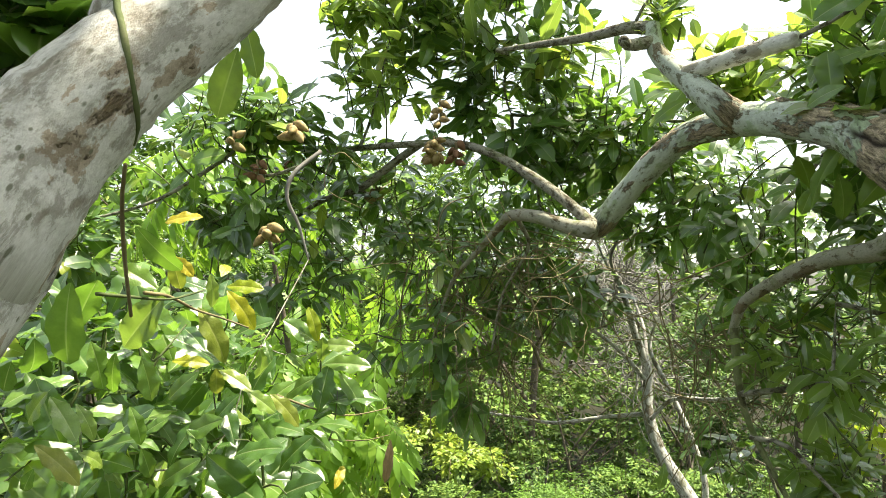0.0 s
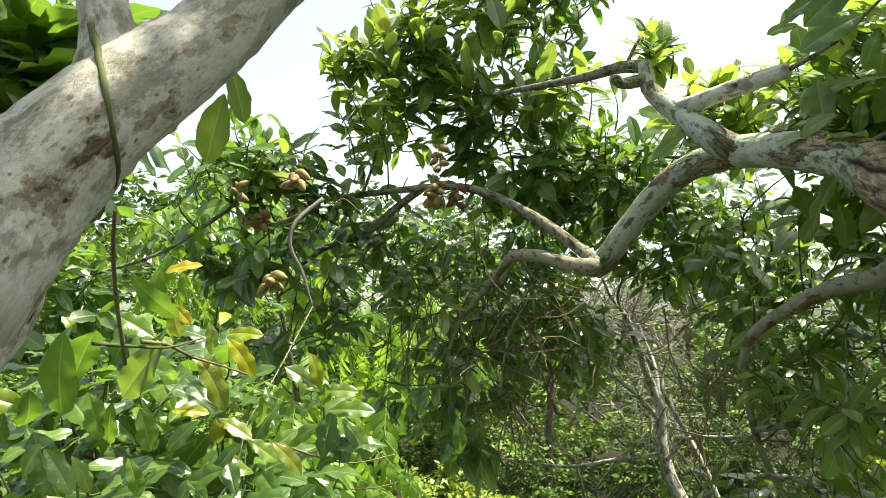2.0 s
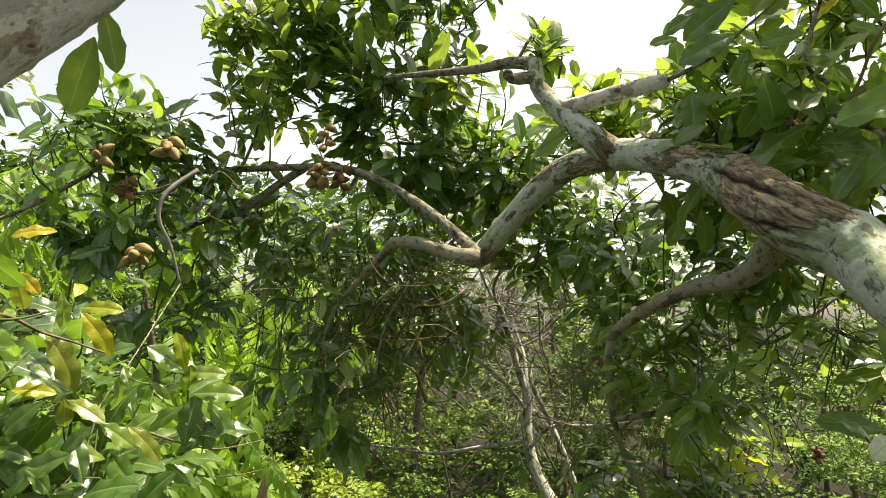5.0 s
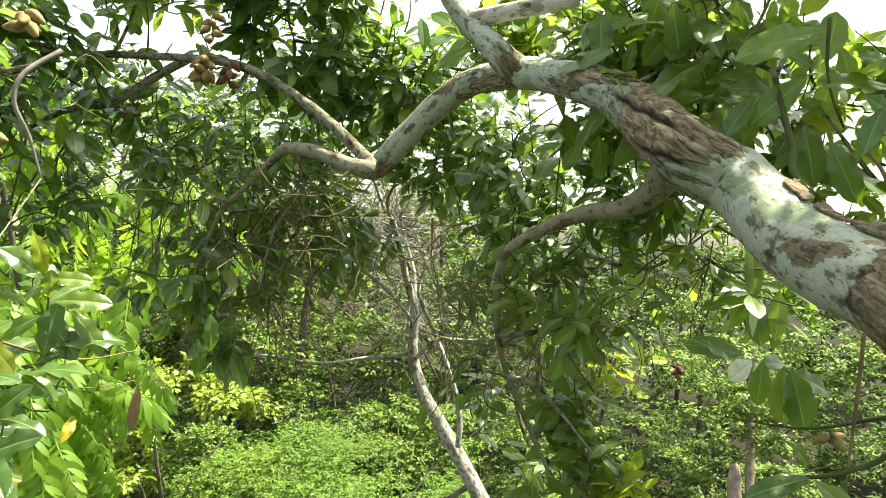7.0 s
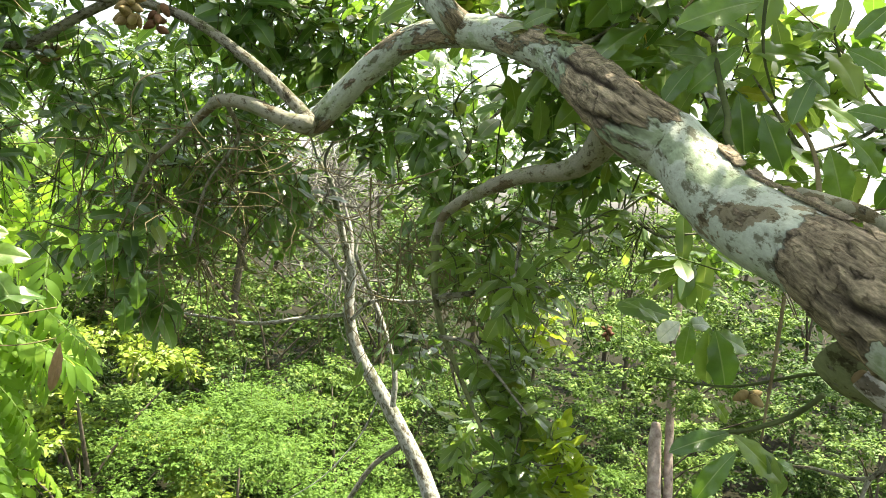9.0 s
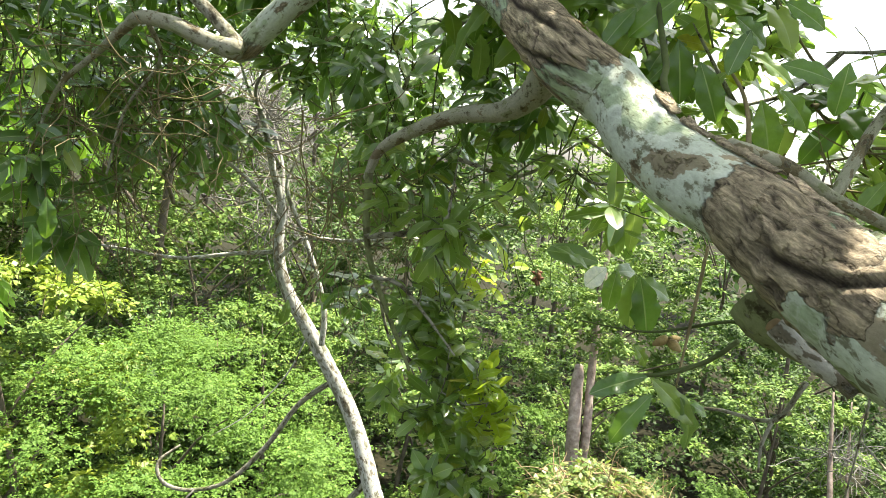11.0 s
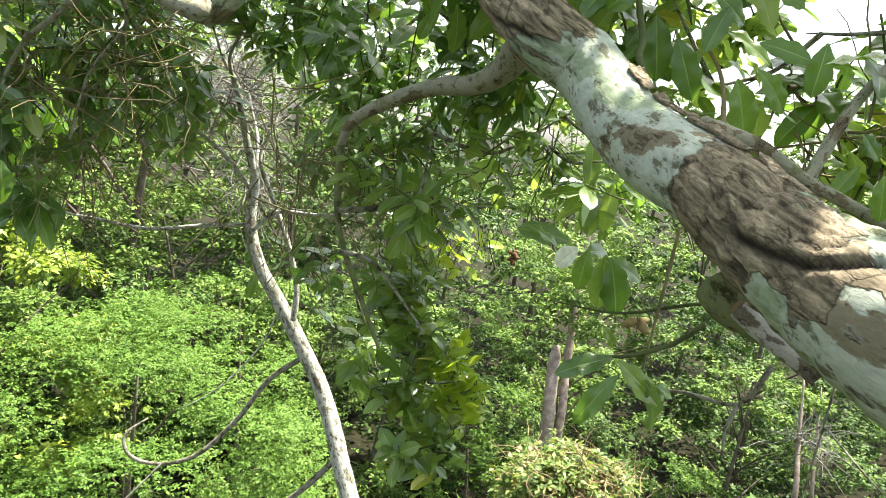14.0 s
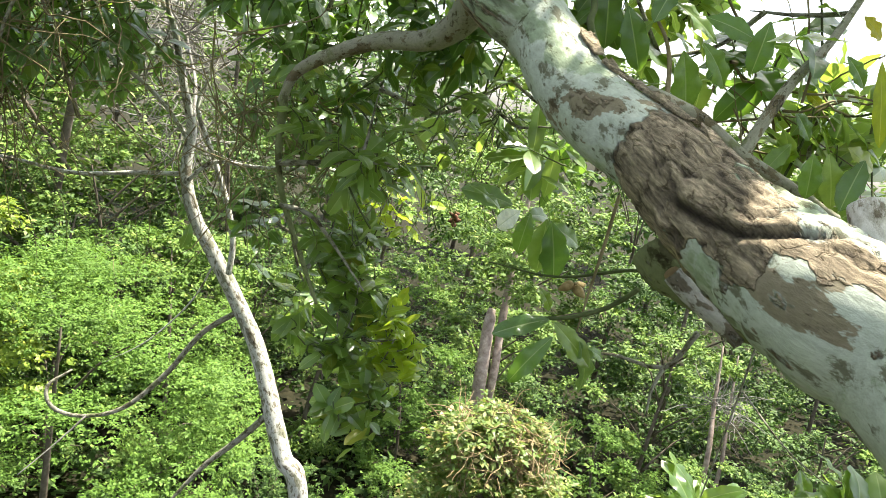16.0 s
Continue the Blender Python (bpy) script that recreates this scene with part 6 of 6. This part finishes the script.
shrubs = [wood_tree(111, 3.2, 1.4, mat_wood_shaded, 0.058, 46, 220, 0.05, "shrub", shrub_label, "shrubs of the understorey", (0.22, 0.46)), wood_tree(112, 2.8, 1.3, mat_bush, 0.052, 46, 220, 0.05, "shrub", shrub_label, "shrubs of the understorey", (0.22, 0.46)), wood_tree(113, 3.6, 1.4, mat_wood_sunlit, 0.064, 46, 220, 0.05, "shrub", shrub_label, "shrubs of the understorey", (0.22, 0.46))]
scatter(shrubs, [(x, y, 1.0) for x, y, _ in ring_spots(10.8, 0.17, -0.6, 1.35, 0.5)] + [(x, y, 1.25) for x, y, _ in ring_spots(12.6, 0.21, -0.6, 1.35, 0.5)] + [(x, y, 0.62) for x, y, _ in ring_spots(8.8, 0.19, 0.25, 1.4, 0.5)], rng, (0.85, 1.2))

for x, y, s, k in ((1.2, 12.6, 1.25, 0), (2.4, 13.6, 1.3, 2), (3.6, 13.2, 1.2, 1), (0.0, 13.8, 1.35, 2), (5.2, 14.2, 1.3, 0), (-1.4, 12.4, 1.2, 2)):
    copy_thing(shrubs[k], pose(x, y, height(x, y), 0, 0, 70 * x) @ Matrix.Scale(s, 4))

# low growth on the forest floor
rng = np.random.default_rng(91)
cs, ss = [], []
for k in range(1150):
    a, r = rng.uniform(-0.75, 1.5), rng.uniform(6, 27)
    x, y = r * math.sin(a), r * math.cos(a)
    cs.append(np.array([x, y, height(x, y) + 0.25 + 0.3 * (r > 12)]))
    ss.append(rng.uniform(0.4, 0.9) * (1.35 if r > 12 else 1))
for k in range(260):
    a, r = rng.uniform(0, 2 * math.pi), 1.2 + 13 * math.sqrt(rng.random())
    x, y = r * math.sin(a), r * math.cos(a)
    cs.append(np.array([x, y, height(x, y) + 0.2]))
    ss.append(rng.uniform(0.35, 0.8))
tagged(part("undergrowth", leaves_mesh("undergrowth", FAR, *leaf_clumps(rng, cs, ss, 56, 0.175, 0.8), rng), mat_wood_shaded), "low leafy undergrowth on the forest floor", "undergrowth", kind="stuff")
# large rounded shrub
c = Vector((0.904, 7.750, 3.192))
big = wood_tree(121, 4.65, 2.45, mat_bush, 0.039, 145, 950, 0.05, "large_shrub", "large rounded shrub with small bright green leaves", "", (0.26, 0.5), 2)
big.matrix_basis = pose(c.x, c.y, height(c.x, c.y), 0, 0, 20)
c = Vector((-0.453, 9.153, 5.45))
big2 = wood_tree(122, 4.6, 1.2, mat_fresh_far, 0.085, 60, 230, 0.05, "large_shrub", "yellow-green leafy shrub beside a larger one", "", (0.34, 0.6))
big2.matrix_basis = pose(c.x, c.y, height(c.x, c.y), 0, 0, 20) @ Matrix.Scale((c.z - height(c.x, c.y)) / 4.6, 4)

# twin trunks and the vine-grown stump before them
p, q = Vector((6.817, 7.614, 2.680)), Vector((7.132, 8.028, 4.192))
twin = thing("twin_trunk_tree", (p.x, p.y, height(p.x, p.y)), "tree with two close pinkish-grey bare trunks, one broken off", "tree")
g = height(p.x, p.y)
part("trunk", tube([((p.x - 0.1, p.y, g - 0.3), 0.118), ((p.x - 0.05, p.y, 1.6), 0.096), ((6.790, 7.715, 2.825), 0.100), ((6.905, 7.935, 3.482), 0.097), ((6.965, 8.040, 3.80), 0.092), ((6.99, 8.075, 3.98), 0.060)], 14, 0.05, 0.12), mat_bark_pink, twin, "trunk broken off short")
part("trunk", tube([((p.x + 0.15, p.y + 0.1, g - 0.3), 0.09), ((p.x + 0.12, p.y + 0.1, 1.6), 0.080), ((7.000, 7.676, 2.824), 0.068), ((7.153, 7.940, 3.655), 0.064), ((7.277, 8.147, 4.529), 0.058), ((7.426, 8.333, 5.234), 0.048), ((7.569, 8.484, 6.144), 0.030)], 14, 0.08, 0.08), mat_bark_pink, twin)
m = Vector((5.781, 5.980, 2.639))
part("foliage", leaves_mesh("foliage", FAR, *leaf_clumps(np.random.default_rng(133), [np.array(Vector(p)) for p in ((7.168, 7.652, 4.410), (7.198, 7.670, 5.035), (6.987, 8.235, 5.515), (7.044, 8.701, 4.842), (6.978, 7.938, 4.775), (6.873, 9.293, 5.174), (6.695, 9.413, 4.138))], [0.35, 0.5, 0.6, 0.5, 0.35, 0.6, 0.7], 520, 0.085), np.random.default_rng(134)), mat_wood_sunlit, twin, "", "stuff")
mound = thing("vine_covered_stump", (m.x, m.y, height(m.x, m.y)), "tree stump overgrown with a mound of yellowing vines", "stump")
part("stump", tube([((m.x, m.y, height(m.x, m.y) - 0.2), 0.30), ((m.x, m.y, m.z * 0.6), 0.26), ((m.x, m.y, m.z + 0.35), 0.20)], 14, 0.15, 0.1), mat_bark_far, mound)
rng = np.random.default_rng(131)
cs, ss = [], []
for k in range(110):
    d = rng.normal(size=3)
    d /= np.linalg.norm(d)
    cs.append(np.array(m) + d * ((0.72, 0.66, 0.60) if k < 50 else (1.05, 0.9, 0.7)) + (0, 0, 0.05 if k < 50 else -0.75))
    ss.append(rng.uniform(0.15, 0.3) * (1 if k < 50 else 1.6))
part("vine_leaves", leaves_mesh("vine_leaves", FAR, *leaf_clumps(rng, cs, ss, 150, 0.095, 0.9), rng), mat_vine, mound, "", "stuff")
strands(mound, tuple(m + Vector((0, -0.1, 0.36))), (0.85, 0.8, 0.48), 620, 0.6, 132, mat_straw, 0.0075, 0.7, "brushwood")
for n, (at, top, r) in enumerate((((9.700, 5.376, 2.195), (9.978, 5.728, 3.286), 0.045), ((10.636, 5.645, 1.878), (10.924, 5.979, 2.971), 0.035))):
    at, top = Vector(at), Vector(top)
    g = height(at.x, at.y)
    t = thing("sapling", (at.x, at.y, g), "thin pale bare sapling stem in the wood", "tree")
    part("trunk", tube([((at.x, at.y, g - 0.2), r), (tuple(at), r), (tuple(top), r * 0.75), (tuple(top + (top - at) * 0.8), r * 0.3)], 9, 0.15, 0.08), mat_bark_pink, t)
    strands(t, tuple(top), (0.5, 0.5, 0.4), 40, 0.8, 140 + n, mat_dead, 0.008, -0.3)
